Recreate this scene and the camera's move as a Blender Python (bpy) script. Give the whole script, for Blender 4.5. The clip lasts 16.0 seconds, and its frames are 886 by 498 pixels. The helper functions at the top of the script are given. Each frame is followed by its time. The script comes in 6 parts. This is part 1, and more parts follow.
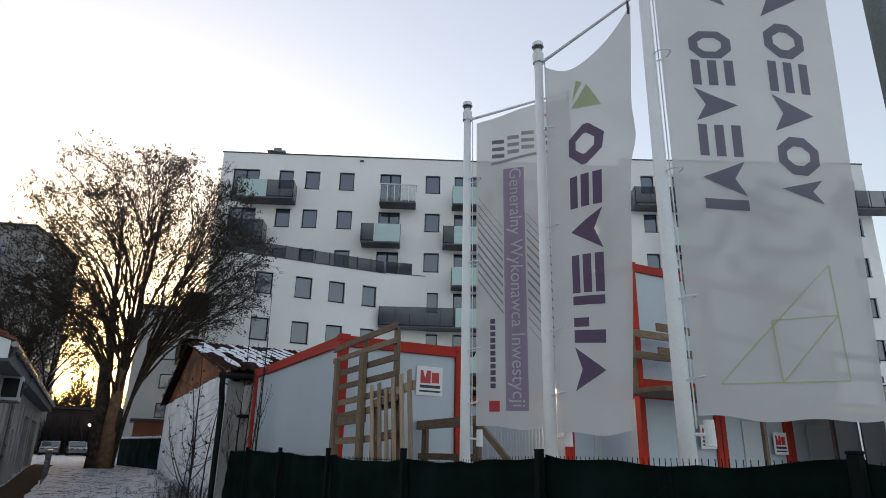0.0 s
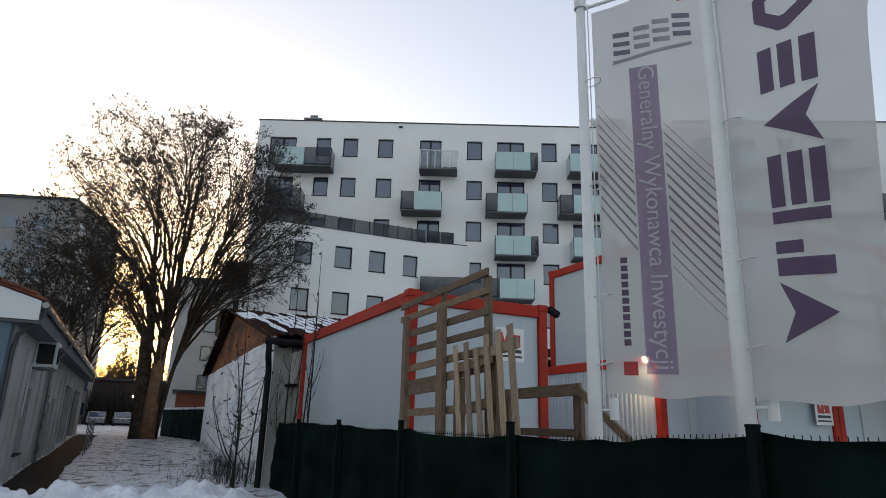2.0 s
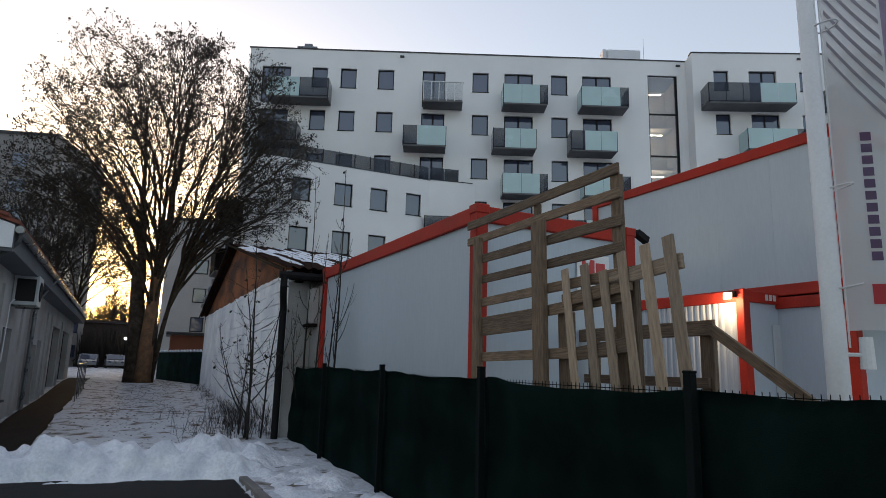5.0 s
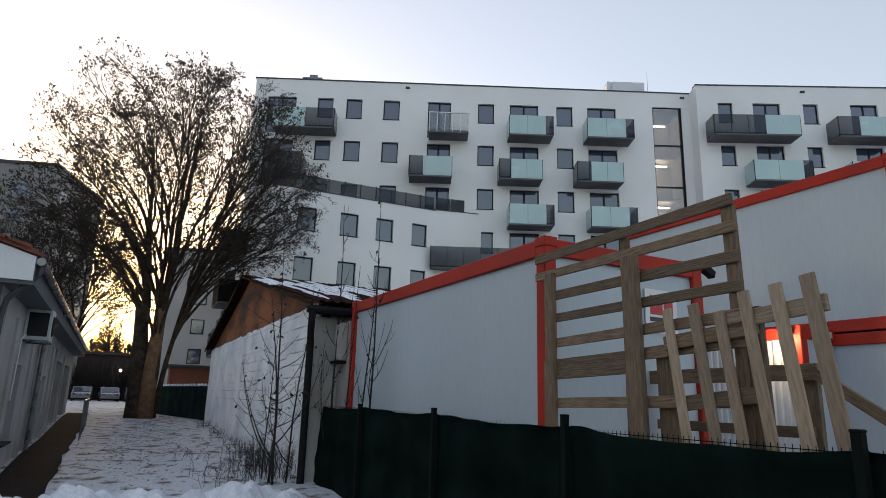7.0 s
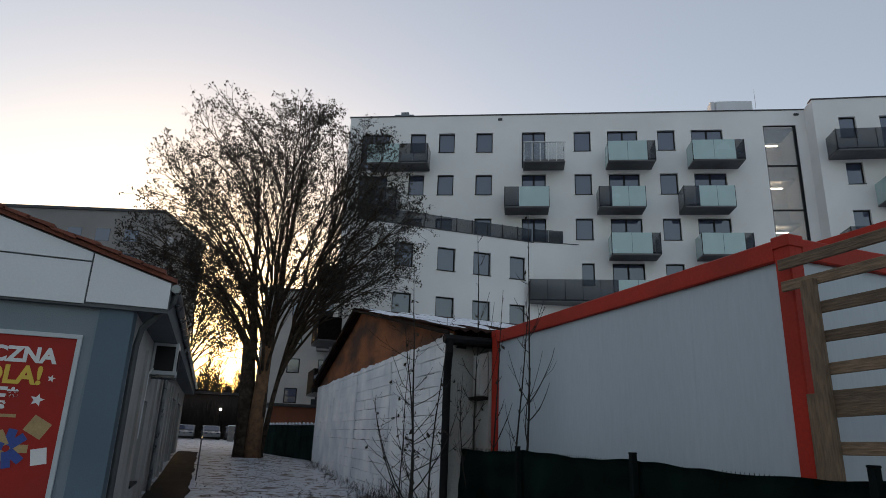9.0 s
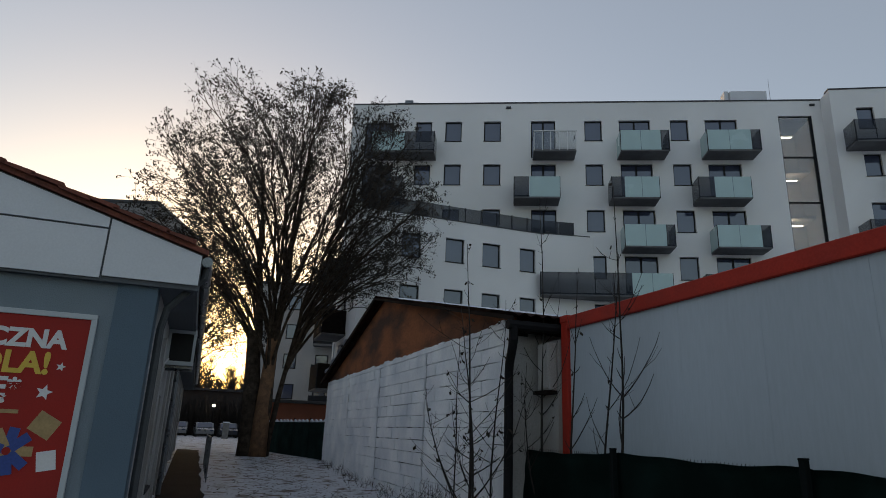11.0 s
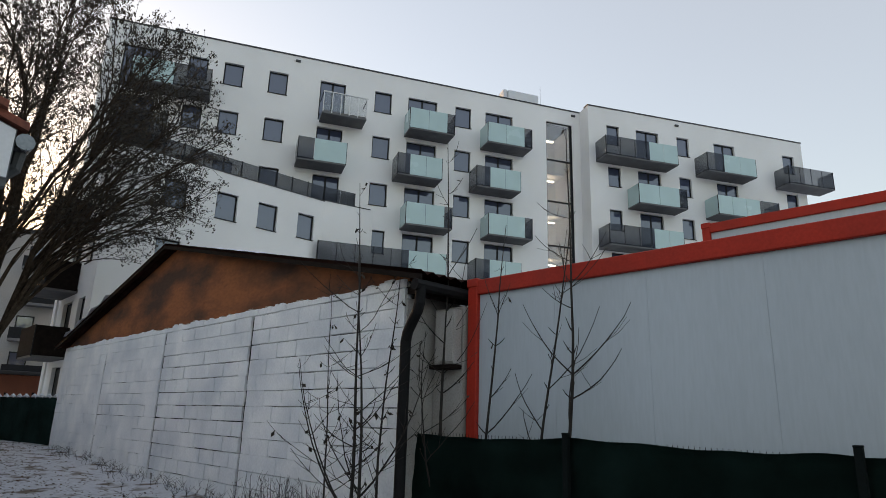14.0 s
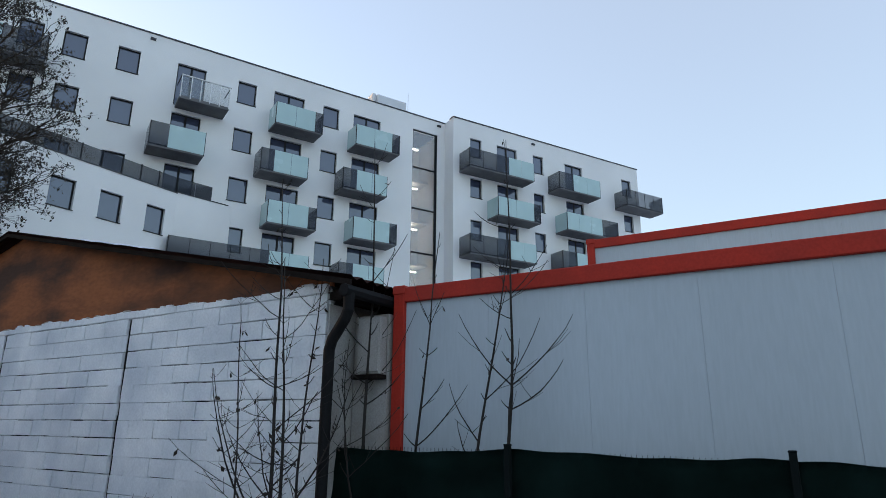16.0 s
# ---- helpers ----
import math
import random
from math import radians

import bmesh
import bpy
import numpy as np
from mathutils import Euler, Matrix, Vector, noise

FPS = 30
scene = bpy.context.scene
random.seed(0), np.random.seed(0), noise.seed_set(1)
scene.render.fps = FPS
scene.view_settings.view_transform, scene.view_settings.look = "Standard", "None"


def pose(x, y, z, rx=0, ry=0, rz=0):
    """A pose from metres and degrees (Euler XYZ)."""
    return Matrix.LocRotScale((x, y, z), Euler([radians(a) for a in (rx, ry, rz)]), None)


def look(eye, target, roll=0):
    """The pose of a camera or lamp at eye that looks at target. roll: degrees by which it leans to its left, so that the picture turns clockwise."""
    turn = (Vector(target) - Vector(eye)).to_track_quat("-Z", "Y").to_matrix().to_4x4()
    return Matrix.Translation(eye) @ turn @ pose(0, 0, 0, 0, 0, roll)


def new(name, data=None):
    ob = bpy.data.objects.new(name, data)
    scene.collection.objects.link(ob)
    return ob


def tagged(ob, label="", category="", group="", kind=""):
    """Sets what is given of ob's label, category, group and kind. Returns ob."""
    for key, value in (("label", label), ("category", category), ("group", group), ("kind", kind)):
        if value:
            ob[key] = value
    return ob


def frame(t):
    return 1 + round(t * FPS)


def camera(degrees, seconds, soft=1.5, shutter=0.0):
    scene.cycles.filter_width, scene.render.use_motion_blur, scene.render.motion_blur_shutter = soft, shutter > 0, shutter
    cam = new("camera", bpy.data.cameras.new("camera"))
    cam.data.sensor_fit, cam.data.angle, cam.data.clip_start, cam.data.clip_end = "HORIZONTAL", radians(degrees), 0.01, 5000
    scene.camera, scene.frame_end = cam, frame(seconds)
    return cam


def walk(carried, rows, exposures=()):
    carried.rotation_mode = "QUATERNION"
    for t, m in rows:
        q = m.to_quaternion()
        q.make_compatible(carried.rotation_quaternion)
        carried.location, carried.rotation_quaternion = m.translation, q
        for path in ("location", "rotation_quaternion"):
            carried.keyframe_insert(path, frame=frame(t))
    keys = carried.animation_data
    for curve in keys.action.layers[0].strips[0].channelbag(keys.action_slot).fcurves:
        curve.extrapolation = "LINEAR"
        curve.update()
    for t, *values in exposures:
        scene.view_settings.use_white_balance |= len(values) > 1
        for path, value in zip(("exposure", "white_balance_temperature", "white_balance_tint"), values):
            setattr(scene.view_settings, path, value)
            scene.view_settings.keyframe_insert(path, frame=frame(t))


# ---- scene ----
cam = camera(70.2, 16.0, soft=0.5)
EXPOSURES = [(0, 2.22, 6800, 14), (1, 2.15, 6800, 14), (2, 2.2, 6800, 14), (3, 2.0, 6600, 14), (3.5, 1.82, 6500, 14), (6.5, 2.18, 6700, 14), (7, 2.18, 6700, 14), (7.5, 1.88, 6700, 14), (9, 1.65, 6650, 13), (11.5, 1.3, 6500, 11.5), (12.5, 1.6, 6600, 11.5), (13.5, 2.2, 6850, 12), (14, 2.27, 7100, 13.5), (14.5, 2.3, 6550, 12), (15, 2.33, 6200, 11), (16, 2.35, 6000, 11)]
PATH = [
    (0, (-0.009, 1.181, 1.899), (-0.094, 3.081, 2.516), 1.1),
    (0.5, (-0.146, 1.611, 1.912), (-0.26, 3.513, 2.52), 1.2),
    (1, (-0.395, 2.029, 1.918), (-0.541, 3.933, 2.513), 1.4),
    (1.5, (-0.591, 2.483, 1.895), (-0.759, 4.388, 2.481), 1.4),
    (2, (-0.842, 2.85, 1.892), (-1.029, 4.767, 2.433), 1.6),
    (2.5, (-1.093, 3.234, 1.887), (-1.291, 5.169, 2.351), 1.6),
    (3, (-1.34, 3.623, 1.889), (-1.549, 5.565, 2.318), 1.7),
    (3.5, (-1.593, 4.018, 1.904), (-1.811, 5.966, 2.305), 1.7),
    (4, (-1.743, 4.349, 1.905), (-1.949, 6.304, 2.275), 1.6),
    (6.5, (-2.601, 4.927, 2.011), (-2.694, 6.886, 2.404), 1.7),
    (7, (-2.829, 5.093, 2.045), (-2.964, 7.034, 2.511), 1.6),
    (7.5, (-3.056, 5.354, 2.039), (-3.258, 7.267, 2.584), 1.8),
    (8, (-3.383, 5.583, 2.034), (-3.643, 7.485, 2.594), 1.9),
    (8.5, (-3.678, 5.876, 2.013), (-3.997, 7.768, 2.575), 1.9),
    (9, (-4.056, 6.145, 2.015), (-4.443, 8.021, 2.59), 2.2),
    (11.5, (-5.72, 7.585, 2.015), (-6.045, 9.477, 2.575), 2.3),
    (12, (-6.056, 7.876, 2.006), (-6.282, 9.796, 2.522), 2.1),
    (12.5, (-6.431, 8.218, 2.023), (-6.451, 10.159, 2.506), 2.1),
    (13, (-6.888, 8.53, 2.033), (-6.721, 10.46, 2.529), 2.1),
    (13.5, (-7.238, 8.9, 2.004), (-6.895, 10.804, 2.512), 1.8),
    (14, (-7.587, 9.174, 2.048), (-7.134, 11.052, 2.569), 1.7),
    (14.5, (-7.914, 9.483, 2.041), (-7.328, 11.322, 2.566), 1.4),
    (15, (-8.139, 9.729, 2.05), (-7.444, 11.527, 2.581), 1.2),
    (15.5, (-8.395, 9.85, 2.112), (-7.561, 11.587, 2.649), 0.9),
    (16, (-8.478, 9.731, 2.111), (-7.578, 11.433, 2.654), 0.5),
]
walk(cam, [(t, look(eye, target, roll)) for t, eye, target, roll in PATH],
     exposures=EXPOSURES)

# ---- world and light ----
SUN_YAW = 32.0      # degrees to the left of +y
SUN_EL = 4.0
world = bpy.data.worlds.new("world")
scene.world = world
world.use_nodes = True
wn, wl = world.node_tree.nodes, world.node_tree.links
sky = wn.new("ShaderNodeTexSky")
sky.sky_type = 'NISHITA'
sky.sun_disc = False
sky.sun_elevation = radians(SUN_EL)
sky.sun_rotation = radians(-SUN_YAW)
sky.air_density, sky.dust_density, sky.ozone_density = 1.0, 1.7, 1.7
haze = wn.new("ShaderNodeMix")
haze.data_type = 'RGBA'
haze.inputs[0].default_value = 0.42      # thin even cloud over the clear sky
haze.inputs[7].default_value = (1.16, 1.11, 1.105, 1)
wl.new(sky.outputs[0], haze.inputs[6]), wl.new(haze.outputs[2], wn["Background"].inputs[0])
wn["Background"].inputs[1].default_value = 0.15
sun_data = bpy.data.lights.new("sun", 'SUN')
sun_data.energy, sun_data.angle, sun_data.color = 0.3, radians(3.0), (1.0, 0.62, 0.32)
sun = new("sun", sun_data)
sa, se = radians(SUN_YAW), radians(SUN_EL)
sun.matrix_world = look((0, 0, 60), (30 * math.sin(sa) * math.cos(se), -30 * math.cos(sa) * math.cos(se), 60 - 30 * math.sin(se)))


# ---- materials ----
def mat(name, col, rough=0.8, metal=0.0, var=0.15, scale=3.0, fine=40.0, bump=0.15, col2=None, spread=0.5, streak=False, each=0.0, across=False):
    """A surface with large blotches, fine grain and relief. col2: a second colour in blotches; each: change from piece to piece; across: blotches run on over neighbouring pieces."""
    m = bpy.data.materials.new(name)
    m.use_nodes = True
    n, l = m.node_tree.nodes, m.node_tree.links
    p = n["Principled BSDF"]
    p.inputs["Roughness"].default_value, p.inputs["Metallic"].default_value = rough, metal
    tc = n.new("ShaderNodeTexCoord")
    mp = n.new("ShaderNodeMapping")
    if streak:
        mp.inputs["Scale"].default_value = (1, 1, 0.12) if streak is True else streak
    l.new(n.new("ShaderNodeNewGeometry").outputs["Position"] if across else tc.outputs["Object"], mp.inputs[0])
    a, b = n.new("ShaderNodeTexNoise"), n.new("ShaderNodeTexNoise")
    a.inputs["Scale"].default_value, b.inputs["Scale"].default_value = scale, fine
    a.inputs["Detail"].default_value, b.inputs["Detail"].default_value = 6, 4
    l.new(mp.outputs[0], a.inputs[0]), l.new(mp.outputs[0], b.inputs[0])
    ramp = n.new("ShaderNodeValToRGB")
    ramp.color_ramp.elements[0].position, ramp.color_ramp.elements[1].position = 0.5 - spread * 0.35, 0.5 + spread * 0.35
    c2 = col2 or tuple(c * (1 - 1.6 * var) for c in col)
    ramp.color_ramp.elements[0].color, ramp.color_ramp.elements[1].color = (*c2, 1), (*col, 1)
    l.new(a.outputs[0], ramp.inputs[0])
    mix = n.new("ShaderNodeMix")
    mix.data_type, mix.blend_type = 'RGBA', 'MULTIPLY'
    mix.inputs[0].default_value = 1.0
    fr = n.new("ShaderNodeMapRange")
    fr.inputs[1].default_value, fr.inputs[2].default_value, fr.inputs[3].default_value, fr.inputs[4].default_value = 0.3, 0.7, 1 - var, 1.0 + var * 0.4
    l.new(b.outputs[0], fr.inputs[0])
    l.new(ramp.outputs[0], mix.inputs[6]), l.new(fr.outputs[0], mix.inputs[7])
    out = mix.outputs[2]
    if each:
        oi = n.new("ShaderNodeObjectInfo")
        er = n.new("ShaderNodeMapRange")
        er.inputs[3].default_value, er.inputs[4].default_value = 1 - each, 1 + each * 0.3
        l.new(oi.outputs["Random"], er.inputs[0])
        m2 = n.new("ShaderNodeMix")
        m2.data_type, m2.blend_type = 'RGBA', 'MULTIPLY'
        m2.inputs[0].default_value = 1.0
        l.new(out, m2.inputs[6]), l.new(er.outputs[0], m2.inputs[7])
        out = m2.outputs[2]
    l.new(out, p.inputs["Base Color"])
    rr = n.new("ShaderNodeMapRange")
    rr.inputs[3].default_value, rr.inputs[4].default_value = max(0.03, rough - 0.12), min(1, rough + 0.1)
    l.new(a.outputs[0], rr.inputs[0]), l.new(rr.outputs[0], p.inputs["Roughness"])
    if bump:
        bp = n.new("ShaderNodeBump")
        bp.inputs["Strength"].default_value, bp.inputs["Distance"].default_value = bump, 0.02
        l.new(b.outputs[0], bp.inputs["Height"]), l.new(bp.outputs[0], p.inputs["Normal"])
    return m


def glass(name, col, rough=0.05, alpha_mix=0.0, ior=1.5, clear=0.0):
    m = bpy.data.materials.new(name)
    m.use_nodes = True
    n, l = m.node_tree.nodes, m.node_tree.links
    p = n["Principled BSDF"]
    p.inputs["Base Color"].default_value = (*col, 1)
    p.inputs["Roughness"].default_value = rough
    p.inputs["IOR"].default_value = ior
    p.inputs["Alpha"].default_value = 1 - clear
    p.inputs["Transmission Weight"].default_value = alpha_mix
    t = n.new("ShaderNodeTexNoise")
    t.inputs["Scale"].default_value = 0.35
    bp = n.new("ShaderNodeBump")
    bp.inputs["Strength"].default_value, bp.inputs["Distance"].default_value = 0.08, 0.02
    l.new(t.outputs[0], bp.inputs["Height"]), l.new(bp.outputs[0], p.inputs["Normal"])
    return m


def glow(name, col, strength):
    m = bpy.data.materials.new(name)
    m.use_nodes = True
    p = m.node_tree.nodes["Principled BSDF"]
    p.inputs["Emission Color"].default_value, p.inputs["Emission Strength"].default_value = (*col, 1), strength
    return m


def cloth(name, col, through_part, sheer=0.0):
    """Thin woven cloth that lets some light through."""
    m = mat(name, col, 0.9, 0, 0.08, 1.2, 300, 0.08)
    n, l = m.node_tree.nodes, m.node_tree.links
    p = n["Principled BSDF"]
    tr, mx = n.new("ShaderNodeBsdfTranslucent"), n.new("ShaderNodeMixShader")
    mx.inputs[0].default_value = through_part
    l.new(p.inputs["Base Color"].links[0].from_socket, tr.inputs[0])
    o = [k for k in n if k.type == 'OUTPUT_MATERIAL'][0]
    l.new(p.outputs[0], mx.inputs[1]), l.new(tr.outputs[0], mx.inputs[2])
    gaps, weave = n.new("ShaderNodeBsdfTransparent"), n.new("ShaderNodeMixShader")
    weave.inputs[0].default_value = sheer
    l.new(mx.outputs[0], weave.inputs[1]), l.new(gaps.outputs[0], weave.inputs[2]), l.new(weave.outputs[0], o.inputs[0])
    return m


RENDER_WHITE = mat("white_render", (0.82, 0.815, 0.81), 0.9, 0, 0.06, 0.25, 60, 0.12)
ROOF_DARK = mat("dark_sheet_metal", (0.05, 0.05, 0.055), 0.5, 0.3, 0.2)
FRAME_DARK = mat("anthracite_frame", (0.012, 0.013, 0.016), 0.6, 0, 0.2, 4, 50, 0.03)
FRAME_DARK.node_tree.nodes["Principled BSDF"].inputs["Specular IOR Level"].default_value = 0.2
# blue base colour adds to the panes' reflection of the blue sky
PANE = glass("sky_tinted_glass", (0.045, 0.057, 0.1), 0.03, ior=1.95)
SMOKED = glass("smoked_balcony_glass", (0.018, 0.023, 0.038), 0.12, clear=0.45, ior=1.28)
FROSTED = mat("frosted_balcony_glass", (0.42, 0.56, 0.56), 0.25, 0, 0.05, 0.8, 30, 0.0)
CONCRETE_DARK = mat("grey_concrete", (0.16, 0.16, 0.165), 0.85, 0, 0.2, 1.5, 40, 0.2)
RAIL_WHITE = mat("white_painted_steel", (0.7, 0.7, 0.7), 0.4, 0, 0.08, 5, 60, 0.02)
STAIR_GLASS = glass("stairwell_glass", (0.85, 0.87, 0.9), 0.05, 0.8)
CEIL_LAMP = glow("tube_light", (1.0, 0.9, 0.7), 3.0)
PANE_DARK = glass("dark_shop_glass", (0.015, 0.016, 0.018), 0.35, ior=1.3)
# bark with the low sun's orange glow put into its colour
BARK_SUNLIT = mat("sunset_lit_bark", (0.24, 0.13, 0.07), 0.9, 0, 0.35, 4, 35, 0.9, col2=(0.12, 0.07, 0.045))
STAIR_WALL = mat("beige_stairwell_paint", (0.58, 0.51, 0.44), 0.8, 0, 0.05, 0.5, 40, 0.02)
# col2 paints the bluish shading of lumpy snow as blotches
SNOW = mat("snow", (0.84, 0.86, 0.9), 0.7, 0, 0.14, 3.5, 24, 1.0, col2=(0.6, 0.64, 0.71))
ASPHALT = mat("damp_asphalt", (0.022, 0.022, 0.023), 0.75, 0, 0.3, 0.8, 90, 0.4)
KERB = mat("concrete_kerb", (0.22, 0.21, 0.2), 0.85, 0, 0.25, 3, 40, 0.3)
RED_STEEL = mat("red_container_steel", (0.46, 0.034, 0.018), 0.6, 0.0, 0.14, 1.4, 35, 0.08, col2=(0.31, 0.027, 0.016), each=0.1)
RED_STEEL.node_tree.nodes["Principled BSDF"].inputs["Specular IOR Level"].default_value = 0.2
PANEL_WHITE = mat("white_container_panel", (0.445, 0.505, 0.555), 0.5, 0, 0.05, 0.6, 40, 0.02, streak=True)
TIMBER = mat("weathered_timber", (0.26, 0.175, 0.11), 0.85, 0, 0.4, 3.5, 60, 0.6, col2=(0.15, 0.105, 0.07), each=0.4, streak=(0.12, 1, 1))
TIMBER_NEW = mat("fresh_timber", (0.44, 0.33, 0.235), 0.8, 0, 0.3, 3.5, 60, 0.5, col2=(0.3, 0.225, 0.15), each=0.35, streak=(0.12, 1, 1))
CLOTH_GREEN = mat("dark_green_screen_cloth", (0.016, 0.037, 0.032), 0.95, 0, 0.4, 1.3, 220, 0.4)
CLOTH_GREEN.node_tree.nodes["Principled BSDF"].inputs["Specular IOR Level"].default_value = 0.04
POST_GREEN = mat("dark_green_post", (0.006, 0.010, 0.010), 0.85, 0, 0.2, 6, 60, 0.05)
POST_GREEN.node_tree.nodes["Principled BSDF"].inputs["Specular IOR Level"].default_value = 0.1
BLOCK_WHITE = mat("whitewashed_block", (0.97, 0.97, 0.97), 0.9, 0, 0.08, 1.1, 30, 0.5, col2=(0.7, 0.73, 0.77), spread=0.5, each=0.03, across=True)
MORTAR = mat("patchy_mortar", (0.6, 0.6, 0.6), 0.95, 0, 0.3, 2.6, 50, 0.5, col2=(0.012, 0.012, 0.012), spread=0.12)
for k in MORTAR.node_tree.nodes:
    if k.type == 'VALTORGB':
        k.color_ramp.elements[0].position, k.color_ramp.elements[1].position = 0.46, 0.54
CAP_PALE = mat("crumbled_pale_mortar", (0.55, 0.5, 0.45), 0.95, 0, 0.3, 6, 50, 0.8, col2=(0.3, 0.25, 0.2))
ROOF_EDGE = mat("dark_matt_surface", (0.018, 0.013, 0.011), 0.95, 0, 0.3, 5, 50, 0.3)
ROOF_EDGE.node_tree.nodes["Principled BSDF"].inputs["Specular IOR Level"].default_value = 0.1
BOARD_BROWN = mat("rusty_brown_board", (0.34, 0.112, 0.038), 0.9, 0, 0.2, 1.3, 18, 0.25, col2=(0.07, 0.03, 0.017), spread=0.34, each=0.12, streak=(0.4, 1, 1))
ROOF_SHEET = mat("corrugated_roof_sheet", (0.075, 0.034, 0.027), 0.95, 0, 0.35, 2, 30, 0.3)
ROOF_SHEET.node_tree.nodes["Principled BSDF"].inputs["Specular IOR Level"].default_value = 0.1
PIPE_DARK = mat("black_downpipe", (0.012, 0.012, 0.013), 0.75, 0, 0.2, 5, 50, 0.03)
PIPE_DARK.node_tree.nodes["Principled BSDF"].inputs["Specular IOR Level"].default_value = 0.15
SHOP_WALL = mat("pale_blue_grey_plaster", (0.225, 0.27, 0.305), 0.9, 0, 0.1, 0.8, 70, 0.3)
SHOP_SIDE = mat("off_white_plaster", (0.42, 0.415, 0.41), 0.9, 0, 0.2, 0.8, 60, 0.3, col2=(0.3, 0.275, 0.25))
FASCIA = mat("white_fascia_panel", (0.68, 0.69, 0.72), 0.4, 0, 0.05, 0.8, 40, 0.02)
SOFFIT = mat("grey_soffit", (0.12, 0.13, 0.14), 0.8, 0, 0.15, 2, 40, 0.1)
TILE_RED = mat("clay_roof_tile", (0.26, 0.075, 0.045), 0.8, 0, 0.3, 5, 40, 0.3, each=0.25)
ZINC = mat("grey_zinc", (0.2, 0.21, 0.22), 0.3, 0.75, 0.2, 4, 50, 0.05)
BARK = mat("rough_bark", (0.075, 0.055, 0.04), 0.95, 0, 0.4, 5, 40, 0.9)
TWIG = mat("dark_twig", (0.028, 0.022, 0.018), 0.9, 0, 0.3, 8, 60, 0.2)
LITTER = mat("fallen_brown_leaf", (0.11, 0.065, 0.035), 0.9, 0, 0.3, 6, 40, 0.1)
DULL_ZINC = mat("dull_grey_downpipe", (0.07, 0.075, 0.08), 0.6, 0.2, 0.2, 4, 50, 0.05)
FAR_PALE = mat("pale_grey_far_render", (0.36, 0.35, 0.34), 0.9, 0, 0.15, 0.3, 12, 0.1)
LEAF_DRY = mat("dry_brown_leaf", (0.04, 0.029, 0.017), 0.9, 0, 0.3, 6, 40, 0.1)
FAR_GREY = mat("grey_panel_concrete", (0.25, 0.24, 0.235), 0.9, 0, 0.2, 0.2, 10, 0.1)
BRICK_FAR = mat("red_brown_wall", (0.26, 0.085, 0.045), 0.9, 0, 0.2, 0.5, 20, 0.1)
ROOF_SNOW = mat("roof_sheet_with_snow", (0.72, 0.74, 0.78), 0.8, 0, 0.2, 0.9, 20, 0.3, col2=(0.085, 0.045, 0.038), spread=0.15)
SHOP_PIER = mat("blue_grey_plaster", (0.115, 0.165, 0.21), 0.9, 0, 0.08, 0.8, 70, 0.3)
# wall colour darkened to hold the shadow the far building stands in
FAR_SHADED = mat("shaded_far_wall", (0.045, 0.034, 0.028), 0.95, 0, 0.2, 0.5, 20, 0.1)
SOIL = mat("wet_dark_soil", (0.014, 0.0142, 0.0145), 0.9, 0, 0.35, 1.5, 30, 0.5)
for k in (SOIL, ASPHALT, BARK, BARK_SUNLIT):
    k.node_tree.nodes["Principled BSDF"].inputs["Specular IOR Level"].default_value = 0.12
POST_GREY = mat("grey_green_paint", (0.12, 0.145, 0.14), 0.6, 0, 0.2, 3, 60, 0.05)
POLE_WHITE = mat("white_pole", (0.74, 0.75, 0.76), 0.35, 0, 0.06, 3, 60, 0.02)
BANNER = cloth("white_banner_cloth", (0.66, 0.66, 0.66), 0.35, 0.13)


# ---- mesh helpers ----
def mesh_ob(name, bm, material, smooth=False):
    me = bpy.data.meshes.new(name)
    bmesh.ops.recalc_face_normals(bm, faces=bm.faces)
    bm.to_mesh(me)
    bm.free()
    for m in (material if isinstance(material, (list, tuple)) else [material]):
        me.materials.append(m)
    if smooth:
        for p in me.polygons:
            p.use_smooth = True
    return new(name, me)


def part(name, bm, material, parent, label="", m=None, smooth=False):
    """One mesh object under a thing or a part."""
    ob = mesh_ob(name, bm, material, smooth) if isinstance(bm, bmesh.types.BMesh) else new(name, bm)
    ob.parent = parent
    if m is not None:
        ob.matrix_basis = m
    return tagged(ob, label)


def thing(name, m, label, category, group="", kind=""):
    ob = new(name)
    ob.matrix_basis = m
    return tagged(ob, label, category, group, kind)


def box(bm, x0, x1, y0, y1, z0, z1, m=None, bevel=0.0):
    vs = [bm.verts.new((x, y, z)) for z in (z0, z1) for y in (y0, y1) for x in (x0, x1)]
    fs = [bm.faces.new([vs[i] for i in q]) for q in ((0, 2, 3, 1), (4, 5, 7, 6), (0, 1, 5, 4), (2, 6, 7, 3), (0, 4, 6, 2), (1, 3, 7, 5))]
    if bevel:
        es = list({e for f in fs for e in f.edges})
        r = bmesh.ops.bevel(bm, geom=es, offset=bevel, segments=1, affect='EDGES', clamp_overlap=True)
        vs = list({v for v in vs if v.is_valid} | set(r["verts"]))
    if m is not None:
        bmesh.ops.transform(bm, matrix=m, verts=vs)
    return bm


def bx(x0, x1, y0, y1, z0, z1, bevel=0.0, m=None):
    return box(bmesh.new(), x0, x1, y0, y1, z0, z1, m, bevel)


